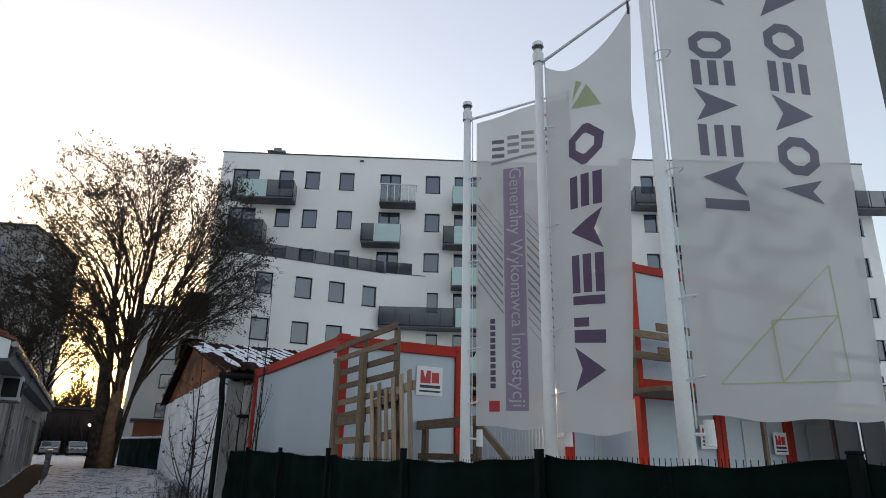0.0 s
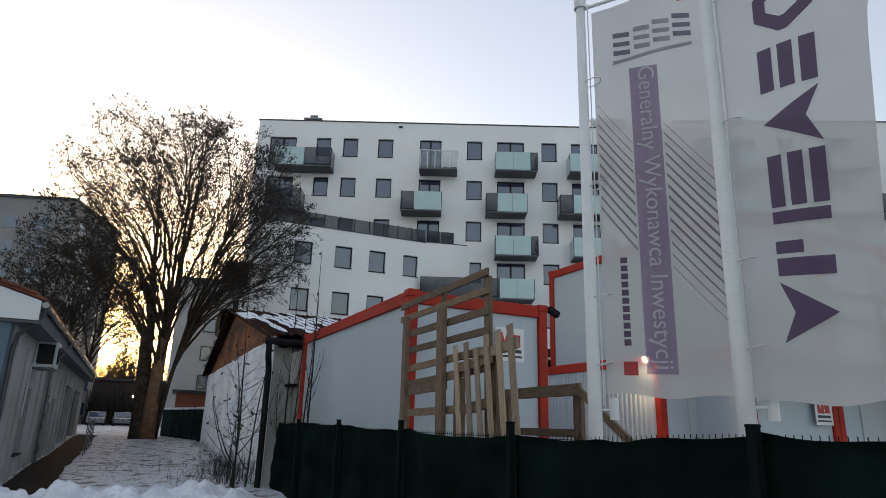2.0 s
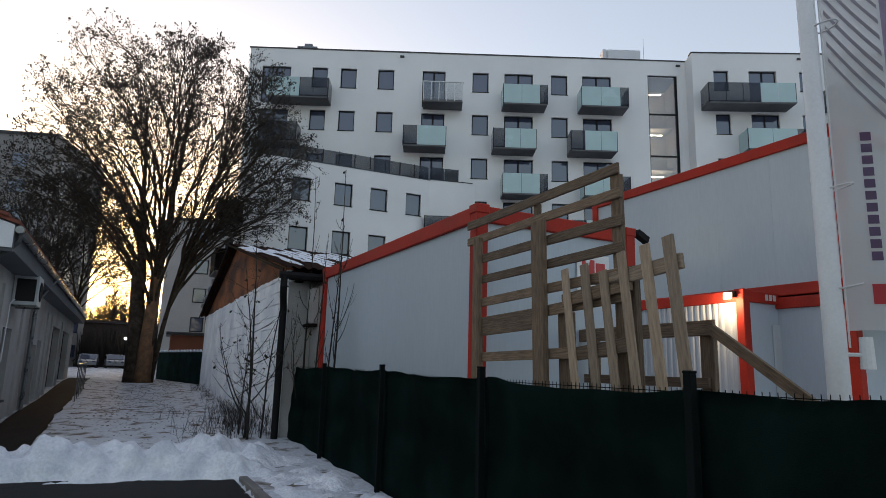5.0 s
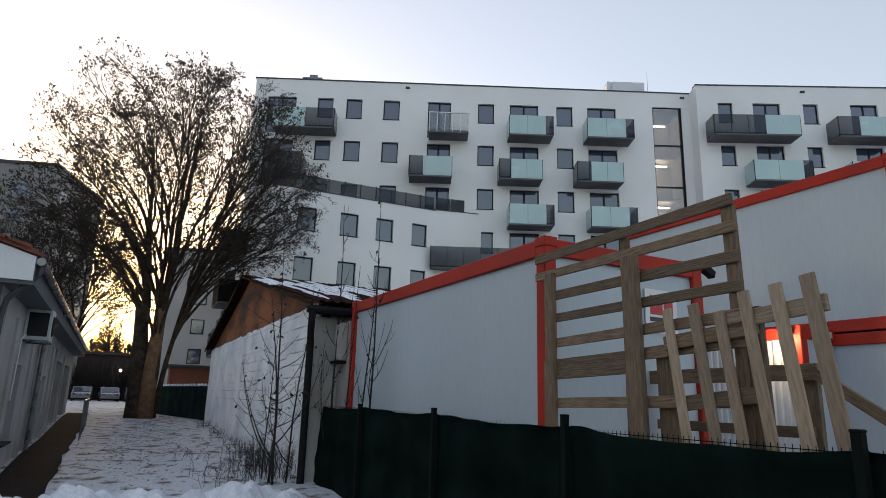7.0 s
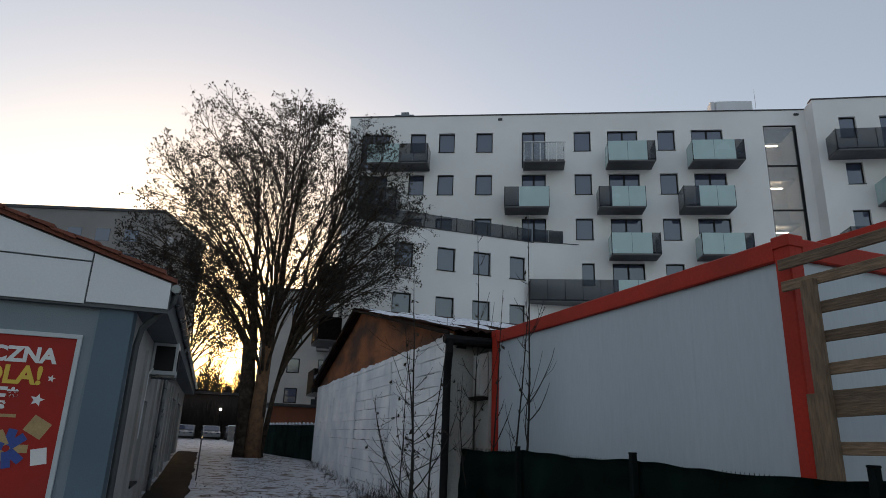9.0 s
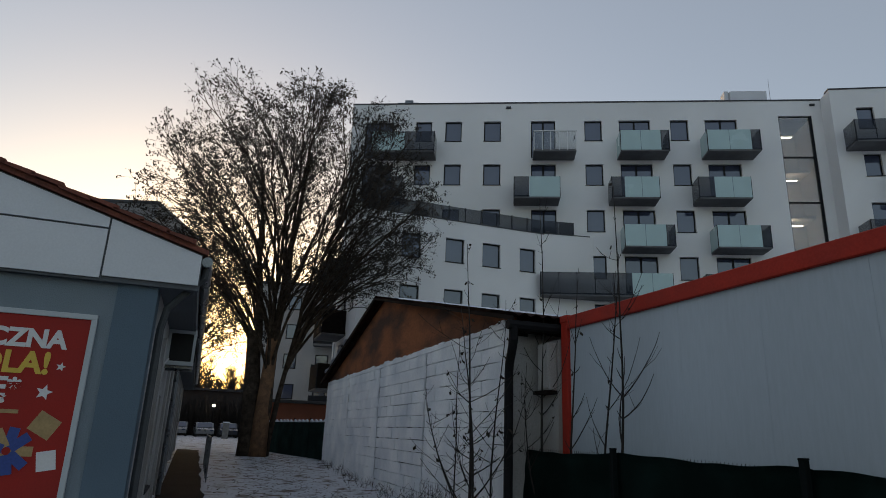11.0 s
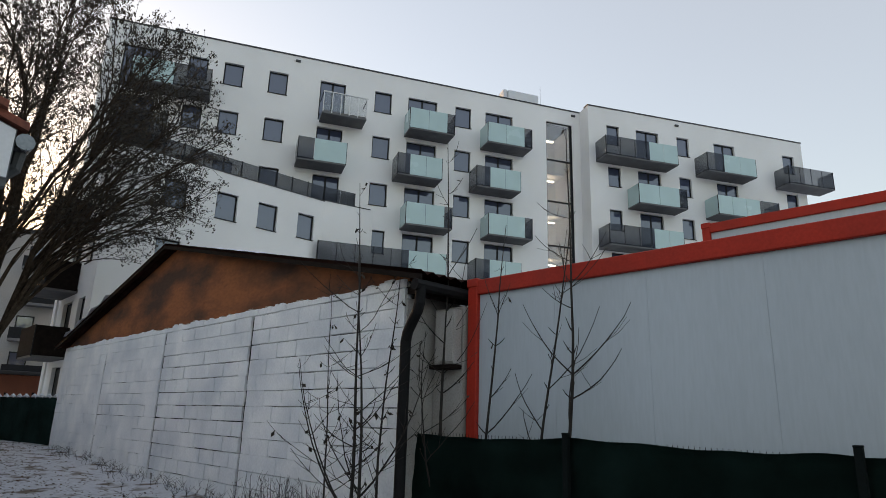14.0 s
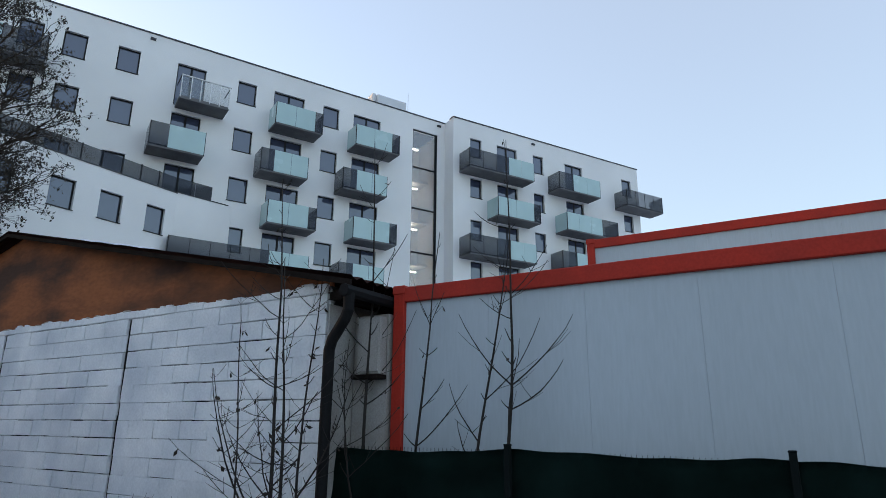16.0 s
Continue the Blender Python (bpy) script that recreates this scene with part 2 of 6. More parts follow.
def tube(bm, pts, r0, r1=None, sides=8, cap=True):
    """A tapered tube along points."""
    r1 = r0 if r1 is None else r1
    pts = [Vector(p) for p in pts]
    rings = []
    for i, p in enumerate(pts):
        d = (pts[min(i + 1, len(pts) - 1)] - pts[max(i - 1, 0)]).normalized()
        a = d.orthogonal().normalized() if abs(d.z) < 0.95 else Vector((1, 0, 0)).cross(d).normalized()
        if i and rings:
            a = (prev - d * prev.dot(d)).normalized()
        prev = a
        b = d.cross(a)
        r = r0 + (r1 - r0) * i / max(1, len(pts) - 1)
        rings.append([bm.verts.new(p + r * (math.cos(t) * a + math.sin(t) * b)) for t in (2 * math.pi * k / sides for k in range(sides))])
    for q, s in zip(rings, rings[1:]):
        for k in range(sides):
            bm.faces.new((q[k], q[(k + 1) % sides], s[(k + 1) % sides], s[k]))
    if cap:
        bm.faces.new(rings[0][::-1])
        bm.faces.new(rings[-1])
    return bm


def tb(pts, r0, r1=None, sides=8):
    return tube(bmesh.new(), pts, r0, r1, sides)


def prism(bm, outline, y0, y1):
    """An outline in x and z, drawn from y0 to y1."""
    f0 = [bm.verts.new((x, y0, z)) for x, z in outline]
    f1 = [bm.verts.new((x, y1, z)) for x, z in outline]
    bm.faces.new(f0), bm.faces.new(f1[::-1])
    for i in range(len(outline)):
        j = (i + 1) % len(outline)
        bm.faces.new((f0[i], f0[j], f1[j], f1[i]))
    return bm


def pierced(x0, x1, z0, z1, holes, thick):
    """A wall in the x-z plane, its front at y = 0, with openings (x0, x1, z0, z1) right through it."""
    bm = bmesh.new()
    xs = sorted({x0, x1, *(c for h in holes for c in h[:2] if x0 < c < x1)})
    zs = sorted({z0, z1, *(c for h in holes for c in h[2:] if z0 < c < z1)})
    solid = {}
    for i in range(len(xs) - 1):
        for k in range(len(zs) - 1):
            cx, cz = (xs[i] + xs[i + 1]) / 2, (zs[k] + zs[k + 1]) / 2
            solid[i, k] = not any(h[0] < cx < h[1] and h[2] < cz < h[3] for h in holes)
    vert = {}

    def v(i, k, y):
        if (i, k, y) not in vert:
            vert[i, k, y] = bm.verts.new((xs[i], y, zs[k]))
        return vert[i, k, y]

    for (i, k), s in solid.items():
        if not s:
            continue
        bm.faces.new((v(i, k, 0), v(i + 1, k, 0), v(i + 1, k + 1, 0), v(i, k + 1, 0)))
        bm.faces.new((v(i, k, thick), v(i, k + 1, thick), v(i + 1, k + 1, thick), v(i + 1, k, thick)))
        for di, dk, a, b in ((-1, 0, (i, k), (i, k + 1)), (1, 0, (i + 1, k), (i + 1, k + 1)), (0, -1, (i, k), (i + 1, k)), (0, 1, (i, k + 1), (i + 1, k + 1))):
            if not solid.get((i + di, k + dk), False):
                bm.faces.new((v(*a, 0), v(*b, 0), v(*b, thick), v(*a, thick)))
    return bm


def lettering(text, size, material, parent, m, depth=0.004, name="lettering", bold=0.0):
    c = bpy.data.curves.new(name, 'FONT')
    c.body, c.size, c.extrude, c.align_x, c.offset = text, size, depth, 'CENTER', bold
    tmp = new(name, c)
    me = bpy.data.meshes.new_from_object(tmp.evaluated_get(bpy.context.evaluated_depsgraph_get()))
    bpy.data.objects.remove(tmp)
    me.materials.clear()
    me.materials.append(material)
    ob = new(name, me)
    ob.parent, ob.matrix_basis = parent, m
    return ob


def rot_z(a):
    return Matrix.Rotation(a, 4, 'Z')


# ---- ground ----
def smooth(a, b, x):
    t = min(1, max(0, (x - a) / (b - a)))
    return t * t * (3 - 2 * t)


FD = Vector((0.53, -0.848, 0))     # along the fence, towards the start of the walk
FN = Vector((0.848, 0.53, 0))      # across the fence, into the building site
KERB_A = Vector((-5.7, 13.95))     # corner of the tarmac
EDGE = Vector((0.94, 0.34))        # the tarmac's far edge


def level(x, y):
    return 0.33 + 0.29 * smooth(12, 21, y) + 0.33 * smooth(21, 33, y)


def beyond(x, y):
    """How far a place lies past the tarmac's far edge."""
    return -(x - KERB_A.x) * EDGE.y + (y - KERB_A.y) * EDGE.x


def tarmac(x, y):
    """How far inside the tarmac a place lies (positive: inside)."""
    return min(2.6 - (x * FN.x + y * FN.y), -beyond(x, y))


def ground_z(x, y):
    z = level(x, y)
    n = noise.noise((x * 0.9, y * 0.9, 0.3)) * 0.55 + noise.noise((x * 2.7, y * 2.7, 3)) * 0.3 + noise.noise((x * 6, y * 6, 7)) * 0.15
    d = tarmac(x, y)
    z += 0.035 * n - 0.10 * smooth(-0.02, 0.02, d)
    return z


def heap(x, y):
    """Height of the shovelled snow over the ground."""
    n = noise.noise((x * 0.9, y * 0.9, 0.3)) * 0.5 + noise.noise((x * 2.6, y * 2.6, 3)) * 0.4 + noise.noise((x * 6.5, y * 6.5, 7)) * 0.28
    c1 = max(0.0, 1 - 1.9 * noise.voronoi((x * 1.9, y * 1.9, 0.5))[0][0] ** 2)
    c2 = max(0.0, 1 - 1.9 * noise.voronoi((x * 4.6, y * 4.6, 2.5))[0][0] ** 2)
    c3 = max(0.0, 1 - 1.9 * noise.voronoi((x * 10, y * 10, 4.5))[0][0] ** 2)
    lump = 0.6 * c1 + 0.28 * c2 + 0.12 * c3
    b = beyond(x, y)
    c = (x - KERB_A.x) * EDGE.x + (y - KERB_A.y) * EDGE.y
    f = x * FN.x + y * FN.y
    bank = smooth(-0.42 + 0.3 * n, 0.15 + 0.2 * n, b) * smooth(2.0, 0.6, b) * smooth(1.0 + 0.3 * n, -0.2, c) * smooth(-9.5, -6, c)
    verge = smooth(2.74, 3.0, f) * smooth(4.2, 3.8, f) * smooth(1.5, 0.2, b) * smooth(12, 6, -b)
    if b < 0.1:      # slots where the shovel left the tarmac bare
        bank *= 1 - 0.95 * smooth(0.1, 0.3, noise.noise((c * 0.75 + 5, b * 2.6, 9))) * smooth(-0.5, -0.3, b)
    return bank * (0.17 + 0.24 * n + 0.38 * lump) + verge * (-0.015 + 0.13 * n + 0.15 * lump) * (1 - 0.6 * bank) - 0.035


def axis_steps(near0, near1, step, far):
    a = list(np.arange(near0, near1 + 1e-6, step))
    grow, q = step, near1
    while q < far:
        grow *= 1.35
        q += grow
        a.append(q)
    grow, q = step, near0
    while q > -far:
        grow *= 1.35
        q -= grow
        a.insert(0, q)
    return a


gx, gy = axis_steps(-14, 4, 0.16, 1500), axis_steps(1, 26, 0.16, 1500)
verts = [(x, y, ground_z(x, y)) for y in gy for x in gx]
W = len(gx)
faces = [(j * W + i, j * W + i + 1, (j + 1) * W + i + 1, (j + 1) * W + i) for j in range(len(gy) - 1) for i in range(W - 1)]
me = bpy.data.meshes.new("ground")
me.from_pydata(verts, [], faces)
for p in me.polygons:
    p.use_smooth = True
GROUND = mat("snowy_ground", (0.57, 0.6, 0.65), 0.75, 0, 0.2, 2.6, 16, 0.8, col2=(0.12, 0.09, 0.065), spread=0.22)
for k in GROUND.node_tree.nodes:
    if k.type == 'VALTORGB':
        k.color_ramp.elements[0].position, k.color_ramp.elements[1].position = 0.35, 0.47
me.materials.append(GROUND)
tagged(new("ground", me), "trodden snow with soil and dead grass showing through", "ground", kind="structure")
# shovelled snow along the tarmac's edges
bm = bmesh.new()
cells = {}
st = 0.06
for i in range(int(17 / st)):
    for j in range(int(14 / st)):
        x, y = -15 + i * st, 4 + j * st
        corners = [(x + a * st, y + b * st) for a, b in ((0, 0), (1, 0), (1, 1), (0, 1))]
        if max(heap(*q) for q in corners) <= 0:
            continue
        vs = []
        for a, b in ((0, 0), (1, 0), (1, 1), (0, 1)):
            k = (i + a, j + b)
            if k not in cells:
                q = (-15 + k[0] * st, 4 + k[1] * st)
                cells[k] = bm.verts.new((*q, ground_z(*q) + heap(*q)))
            vs.append(cells[k])
        bm.faces.new(vs)
tagged(mesh_ob("snow_bank", bm, SNOW, smooth=True), "heaped shovelled snow along the edge of the tarmac", "snow", kind="structure")
# tarmac, laid over the lowered part of the ground
bm = bmesh.new()
far_left = KERB_A - EDGE * 16
quad = [far_left, KERB_A, KERB_A + FD.xy * 26, far_left + FD.xy * 26]
bm.faces.new([bm.verts.new((q.x, q.y, 0.30)) for q in quad])
bmesh.ops.subdivide_edges(bm, edges=bm.edges, cuts=30, use_grid_fill=True)
for v in bm.verts:
    v.co.z = level(v.co.x, v.co.y) - 0.045
tagged(mesh_ob("road", bm, ASPHALT), "dark damp tarmac of a small parking area", "road", kind="structure")


# ---- apartment building ----
TOPS = [22.6, 19.43, 16.25, 13.18, 10.1, 6.95, 3.8]     # heads of the windows, floor by floor
building = thing("apartment_building", pose(-12.881, 45.482, 0, 0, 0, 5.13), "new white rendered apartment block with glass balconies", "building")


def window(parent, x0, x1, z0, z1, y=0.16, panes=1, pane=None):
    """A dark frame set into its opening, with its panes and a sill."""
    bm = bmesh.new()
    f = 0.075
    box(bm, x0, x1, y, y + 0.07, z0, z0 + f), box(bm, x0, x1, y, y + 0.07, z1 - f, z1)
    box(bm, x0, x0 + f, y + 0.002, y + 0.068, z0 + f, z1 - f), box(bm, x1 - f, x1, y + 0.002, y + 0.068, z0 + f, z1 - f)
    for k in range(1, panes):
        c = x0 + (x1 - x0) * k / panes
        box(bm, c - 0.06, c + 0.06, y + 0.002, y + 0.068, z0 + f, z1 - f)
    w = part("window", bm, FRAME_DARK, parent)
    for k in range(panes):
        a, b = x0 + (x1 - x0) * k / panes + 0.05, x0 + (x1 - x0) * (k + 1) / panes - 0.05
        part("pane", bx(a, b, y + 0.025, y + 0.045, z0 + 0.05, z1 - 0.05), pane or PANE, w)
    if z1 - z0 < 1.8:
        part("sill", bx(x0 - 0.03, x1 + 0.03, -0.05, y + 0.01, z0 - 0.035, z0 + 0.005), FRAME_DARK, w)
    return w


def balcony(parent, x0, x1, z, dark="", split=0.6, deep=1.4, white=False):
    """A cantilevered slab with a railing of glass panels; z: its underside."""
    b = part("balcony", bx(x0, x1, -deep, 0.0, z, z + 0.2, 0.015), CONCRETE_DARK, parent)
    zt, zb = z + 1.46, z + 0.1
    cut = x0 + split if dark == "left" else x1 - split if dark == "right" else x1 if dark == "all" else x0
    y0, y1 = -deep - 0.03, -deep - 0.005
    if white:
        for k in range(6):
            c = x0 + 0.03 + (x1 - x0 - 0.06) * k / 5
            part("rail_post", bx(c - 0.025, c + 0.025, y0, y1 + 0.02, z + 0.08, zt), RAIL_WHITE, b)
        part("handrail", bx(x0, x1, y0 - 0.02, y1 + 0.03, zt - 0.04, zt + 0.02), RAIL_WHITE, b)
        part("glass_panel", bx(x0 + 0.03, x1 - 0.03, y0 + 0.008, y0 + 0.018, z + 0.2, zt - 0.06), SMOKED_CLEAR, b)
        for xx in (x0, x1):
            part("side_rail", bx(xx - 0.02, xx + 0.02, -deep, 0, zt - 0.04, zt + 0.01), FRAME_DARK, b)
        return b
    spans = []
    if dark == "left":
        spans = [(x0, cut, SMOKED), (cut, x1, FROSTED)]
    elif dark == "right":
        spans = [(x0, cut, FROSTED), (cut, x1, SMOKED)]
    elif dark == "solid":
        spans = [(x0, x1, ROOF_EDGE)]
    elif dark == "all":
        spans = [(x0, x1, SMOKED)]
    else:
        spans = [(x0, x1, FROSTED)]
    for a, c, m in spans:
        n = max(1, round((c - a) / 1.0)) if m is SMOKED else max(1, round((c - a) / 1.4))
        for k in range(n):
            p, q = a + (c - a) * k / n, a + (c - a) * (k + 1) / n
            part("glass_panel", bx(p + 0.012, q - 0.012, y0, y0 + 0.016, zb, zt), m, b)
            if m is SMOKED:
                part("rail_post", bx(p - 0.01, p + 0.025, y1, y1 + 0.03, zb, zt + 0.01), FRAME_DARK, b)
    lm, rm = spans[0][2], spans[-1][2]
    part("side_panel", bx(x0 - 0.012, x0 + 0.012, -deep, -0.04, zb, zt), SMOKED if dark == "left" or dark == "all" else lm, b)
    part("side_panel", bx(x1 - 0.012, x1 + 0.012, -deep, -0.04, zb, zt), SMOKED if dark == "right" or dark == "all" else rm, b)
    for xx in (x0, x1):
        part("rail_post", bx(xx - 0.025, xx + 0.025, -deep - 0.028, -deep + 0.02, zb - 0.06, zt + 0.012), FRAME_DARK, b)
    return b


SMOKED_CLEAR = glass("clear_balcony_glass", (0.3, 0.34, 0.36), 0.05, clear=0.8)
win_cols = [(-1.9, -0.8), (0.12, 1.24), (2.75, 3.89), (9.44, 10.58), (15.02, 16.17)]
door_cols = [(-5.42, -3.4), (5.9, 7.52), (11.7, 13.72), (17.23, 19.28)]
holes, wins = [], []
for r, zt in enumerate(TOPS):
    for c in win_cols:
        wins.append((*c, zt - 1.47, zt, 1))
    for c in door_cols:
        if r == 2 and c[0] < 0:
            continue
        wins.append((*c, zt - 2.72, zt, 2))
    if r >= 3:
        wins.append((7.91, 8.9, zt - 1.47, zt, 1))
STAIR = (21.9, 24.0, 4.0, 22.85)
main_holes = [w[:4] for w in wins] + [STAIR]
part("wall", pierced(-6.35, 25.0, 0.3, 23.95, main_holes, 0.42), RENDER_WHITE, building)
for w in wins:
    window(building, *w[:4], panes=w[4])
# stairwell glazing with its landings and lamps
sw = part("stairwell_window", bx(STAIR[0], STAIR[0] + 0.07, 0.1, 0.2, STAIR[2], STAIR[3]), FRAME_DARK, building)
part("frame", bx(STAIR[1] - 0.16, STAIR[1], 0.06, 0.2, STAIR[2], STAIR[3]), FRAME_DARK, sw)
for k in range(7):
    zc = 22.85 - 2.9 * k if k < 2 else 20.05 - 3.2 * (k - 1)
    part("transom", bx(STAIR[0] + 0.07, STAIR[1] - 0.16, 0.1, 0.19, zc - 0.05, zc + 0.05), FRAME_DARK, sw)
part("pane", bx(STAIR[0] + 0.05, STAIR[1] - 0.14, 0.14, 0.155, STAIR[2], STAIR[3]), STAIR_GLASS, sw)
well = part("stairwell", pierced(STAIR[0] - 0.3, STAIR[1] + 0.3, 3.5, 23.0, [], 0.1), STAIR_WALL, building, m=pose(0, 3.0, 0))
for k in range(6):
    zc = 22.3 - 3.17 * k
    part("landing", bx(STAIR[0] - 0.3, STAIR[1] + 0.3, 1.6, 3.0, zc - 2.8, zc - 2.6), STAIR_WALL, well, m=pose(0, -3.0, 0))
    part("ceiling_lamp", bx(STAIR[0] + 0.5, STAIR[1] - 0.5, 1.9, 2.05, zc - 0.05, zc), CEIL_LAMP, well, m=pose(0, -3.0, 0))
for x in (STAIR[0] - 0.3, STAIR[1] + 0.2):
    part("stair_wall", bx(x, x + 0.1, 0.43, 2.99, 3.5, 23.0), STAIR_WALL, well, m=pose(0, -3.0, 0))
part("roof", bx(-6.3, 24.98, 0.42, 12, 23.5, 23.7), ROOF_DARK, building)
part("parapet_cap", bx(-6.42, 25.0, -0.05, 0.5, 23.95, 24.03), ROOF_DARK, building)
part("end_wall", bx(-6.35, -5.95, 0.425, 12, 0.3, 23.95), RENDER_WHITE, building)
part("back_wall", bx(-6.35, 25, 12, 12.4, 0.3, 23.95), RENDER_WHITE, building)
part("chimney", bx(-3.5, -2.5, 2.9, 3.6, 23.7, 25.5, 0.02), RENDER_WHITE, building)
part("chimney_cap", bx(-3.75, -2.25, 2.7, 3.8, 25.5, 25.65, 0.02), ZINC, building)
part("chimney_cowl", bx(-3.3, -2.7, 3.05, 3.45, 25.65, 26.05, 0.02), ZINC, building)
vent = part("roof_vent", bx(19.3, 21.7, 0.7, 1.9, 23.7, 25.15, 0.05), FASCIA, building)
part("vent_hood", bx(19.0, 19.3, 0.9, 1.7, 23.7, 25.25, 0.04), FASCIA, vent)
part("lightning_rod", tb([(22.1, 1.2, 23.7), (22.1, 1.2, 26.3)], 0.02, 0.008, 6), ZINC, building)
for x in (4.4, 24.1):
    part("scupper", bx(x - 0.15, x + 0.15, -0.1, 0.0, 23.55, 23.68), ROOF_DARK, building)
F1, F2, F3, F4 = 19.7, 16.5, 13.35, 10.28
for a, b, z, dark, split in ((-4.6, -0.44, F1, "right", 1.95), (11.5, 14.5, F1, "right", 0.5), (16.85, 20.05, F1, "right", 0.55),
                             (4.77, 7.64, F2, "left", 0.95), (10.84, 13.73, F2, "left", 0.78), (16.09, 19.2, F2, "left", 0.94), (-4.6, -2.4, F2, "all", 0),
                             (11.5, 14.47, F3, "right", 0.5), (16.95, 20.02, F3, "right", 0.52),
                             (6.39, 14.17, F4, "left", 5.4), (16.1, 19.2, F4, "left", 0.94), (11.5, 14.5, F4 - 3.15, "right", 0.5), (16.9, 20, F4 - 3.15, "right", 0.5)):
    balcony(building, a, b, z, dark, split)
balcony(building, 6.0, 8.72, F1, white=True)

# lower curved wing in front of it
wing = thing("apartment_wing", pose(-14.221, 40.794, 0, 0, 0, 29.24), "lower white rendered wing with a roof terrace behind smoked glass", "building")
wh = [(a, b, zt - 1.46, zt) for zt in (13.22, 10.13, 7.0, 3.9) for a, b in ((0.1, 1.25), (2.76, 3.92), (5.1, 6.26), (7.55, 8.62))]
part("wall", pierced(-2.25, 9.2, 0.3, 14.3, wh, 0.4), RENDER_WHITE, wing)
for h in wh:
    window(wing, *h)
turn = pose(9.2, 0, 0, 0, 0, -11.0)
part("wall", pierced(0.0, 3.2, 0.3, 14.36, [], 0.25), RENDER_WHITE, wing, m=turn)
bm = bmesh.new()
bm.faces.new([bm.verts.new(p) for p in ((-2.2, 0.4, 14.1), (9.2, 0.4, 14.1), (12.0, 0.2, 14.1), (8, 4.5, 14.1), (-2.2, 9, 14.1))])
bmesh.ops.solidify(bm, geom=bm.faces[:], thickness=0.2)
part("terrace", bm, CONCRETE_DARK, wing)
part("parapet_cap", bx(-2.28, 9.22, -0.04, 0.44, 14.3, 14.35), ROOF_DARK, wing)
part("parapet_cap", bx(0.0, 3.0, -0.04, 0.28, 14.362, 14.41), ROOF_DARK, wing, m=turn)
for k in range(11):
    a = -2.2 + 1.04 * k
    part("glass_panel", bx(a + 0.02, a + 1.02, 0.3, 0.315, 14.36, 15.32), SMOKED, wing)
    part("rail_post", bx(a - 0.025, a + 0.025, 0.28, 0.34, 14.35, 15.36), FRAME_DARK, wing)
for k in range(2):
    part("glass_panel", bx(0.1 + k, 1.08 + k, 0.3, 0.315, 14.41, 15.34), SMOKED, wing, m=turn)
# the wing's end wall, with balconies
end = pose(-2.25, 0.0, 0, 0, 0, 90.0)
eh = [(a, a + w, zt - h, zt) for zt in (13.22, 10.13, 7.0, 3.9) for a, w, h in ((1.0, 1.1, 1.46), (3.2, 1.6, 2.6))]
part("end_wall", pierced(0.42, 7.0, 0.3, 14.3, eh, 0.4), RENDER_WHITE, wing, m=end @ pose(0, -0.001, 0) @ Matrix.Diagonal((1, -1, 1, 1)))
part("side_wall", bx(0.42, 7.0, -0.9, -0.5, 0.3, 0.5), RENDER_WHITE, wing, m=end)
for h in eh:
    w = window(wing, *h, pane=PANE_DARK)
    w.matrix_basis = end @ Matrix.Diagonal((1, -1, 1, 1))
for z in (10.4, 7.3, 4.2):
    b = balcony(wing, 2.6, 5.6, z, "solid")
    b.matrix_basis = end @ Matrix.Diagonal((1, -1, 1, 1))

# wing at the other end, standing forward
east = thing("apartment_east_wing", pose(11.72, 46.45, 0, 0, 0, 2.6), "white rendered end wing of the apartment block with balconies", "building")
ec = [(1.45, 2.45), (7.29, 8.32), (16.9, 18.0)]
ed = [(3.85, 5.72), (10.54, 12.4)]
ew = []
for zt in TOPS:
    zz = zt + 0.1
    ew += [(*c, zz - 1.47, zz, 1) for c in ec] + [(*c, zz - 2.72, zz, 2) for c in ed]
part("wall", pierced(0, 18.87, 0.3, 24.0, [w[:4] for w in ew], 0.42), RENDER_WHITE, east)
for w in ew:
    window(east, *w[:4], panes=w[4])
part("side_wall", bx(0.0, 0.4, 0.422, 3.0, 0.3, 24.0), RENDER_WHITE, east)
part("end_wall", bx(18.45, 18.87, 0.422, 12, 0.3, 24.0), RENDER_WHITE, east)
part("roof", bx(0.4, 18.45, 0.42, 12, 23.5, 23.7), ROOF_DARK, east)
part("parapet_cap", bx(-0.05, 18.92, -0.05, 0.5, 24.0, 24.08), ROOF_DARK, east)
part("scupper", bx(7.2, 7.5, -0.1, 0.0, 23.55, 23.68), ROOF_DARK, east)
for a, b, z, dark, split in ((0.5, 6.2, F1, "left", 3.4), (8.7, 12.9, F1, "left", 1.4), (15.9, 20.1, F1, "all", 0),
                             (2.9, 6.7, F2, "right", 0.6), (9.3, 14.6, F2, "right", 1.7), (0.5, 6.2, F3, "left", 3.4), (8.7, 12.9, F3, "left", 1.4), (2.9, 6.7, F4, "right", 0.6)):
    balcony(east, a, b, z, dark, split)


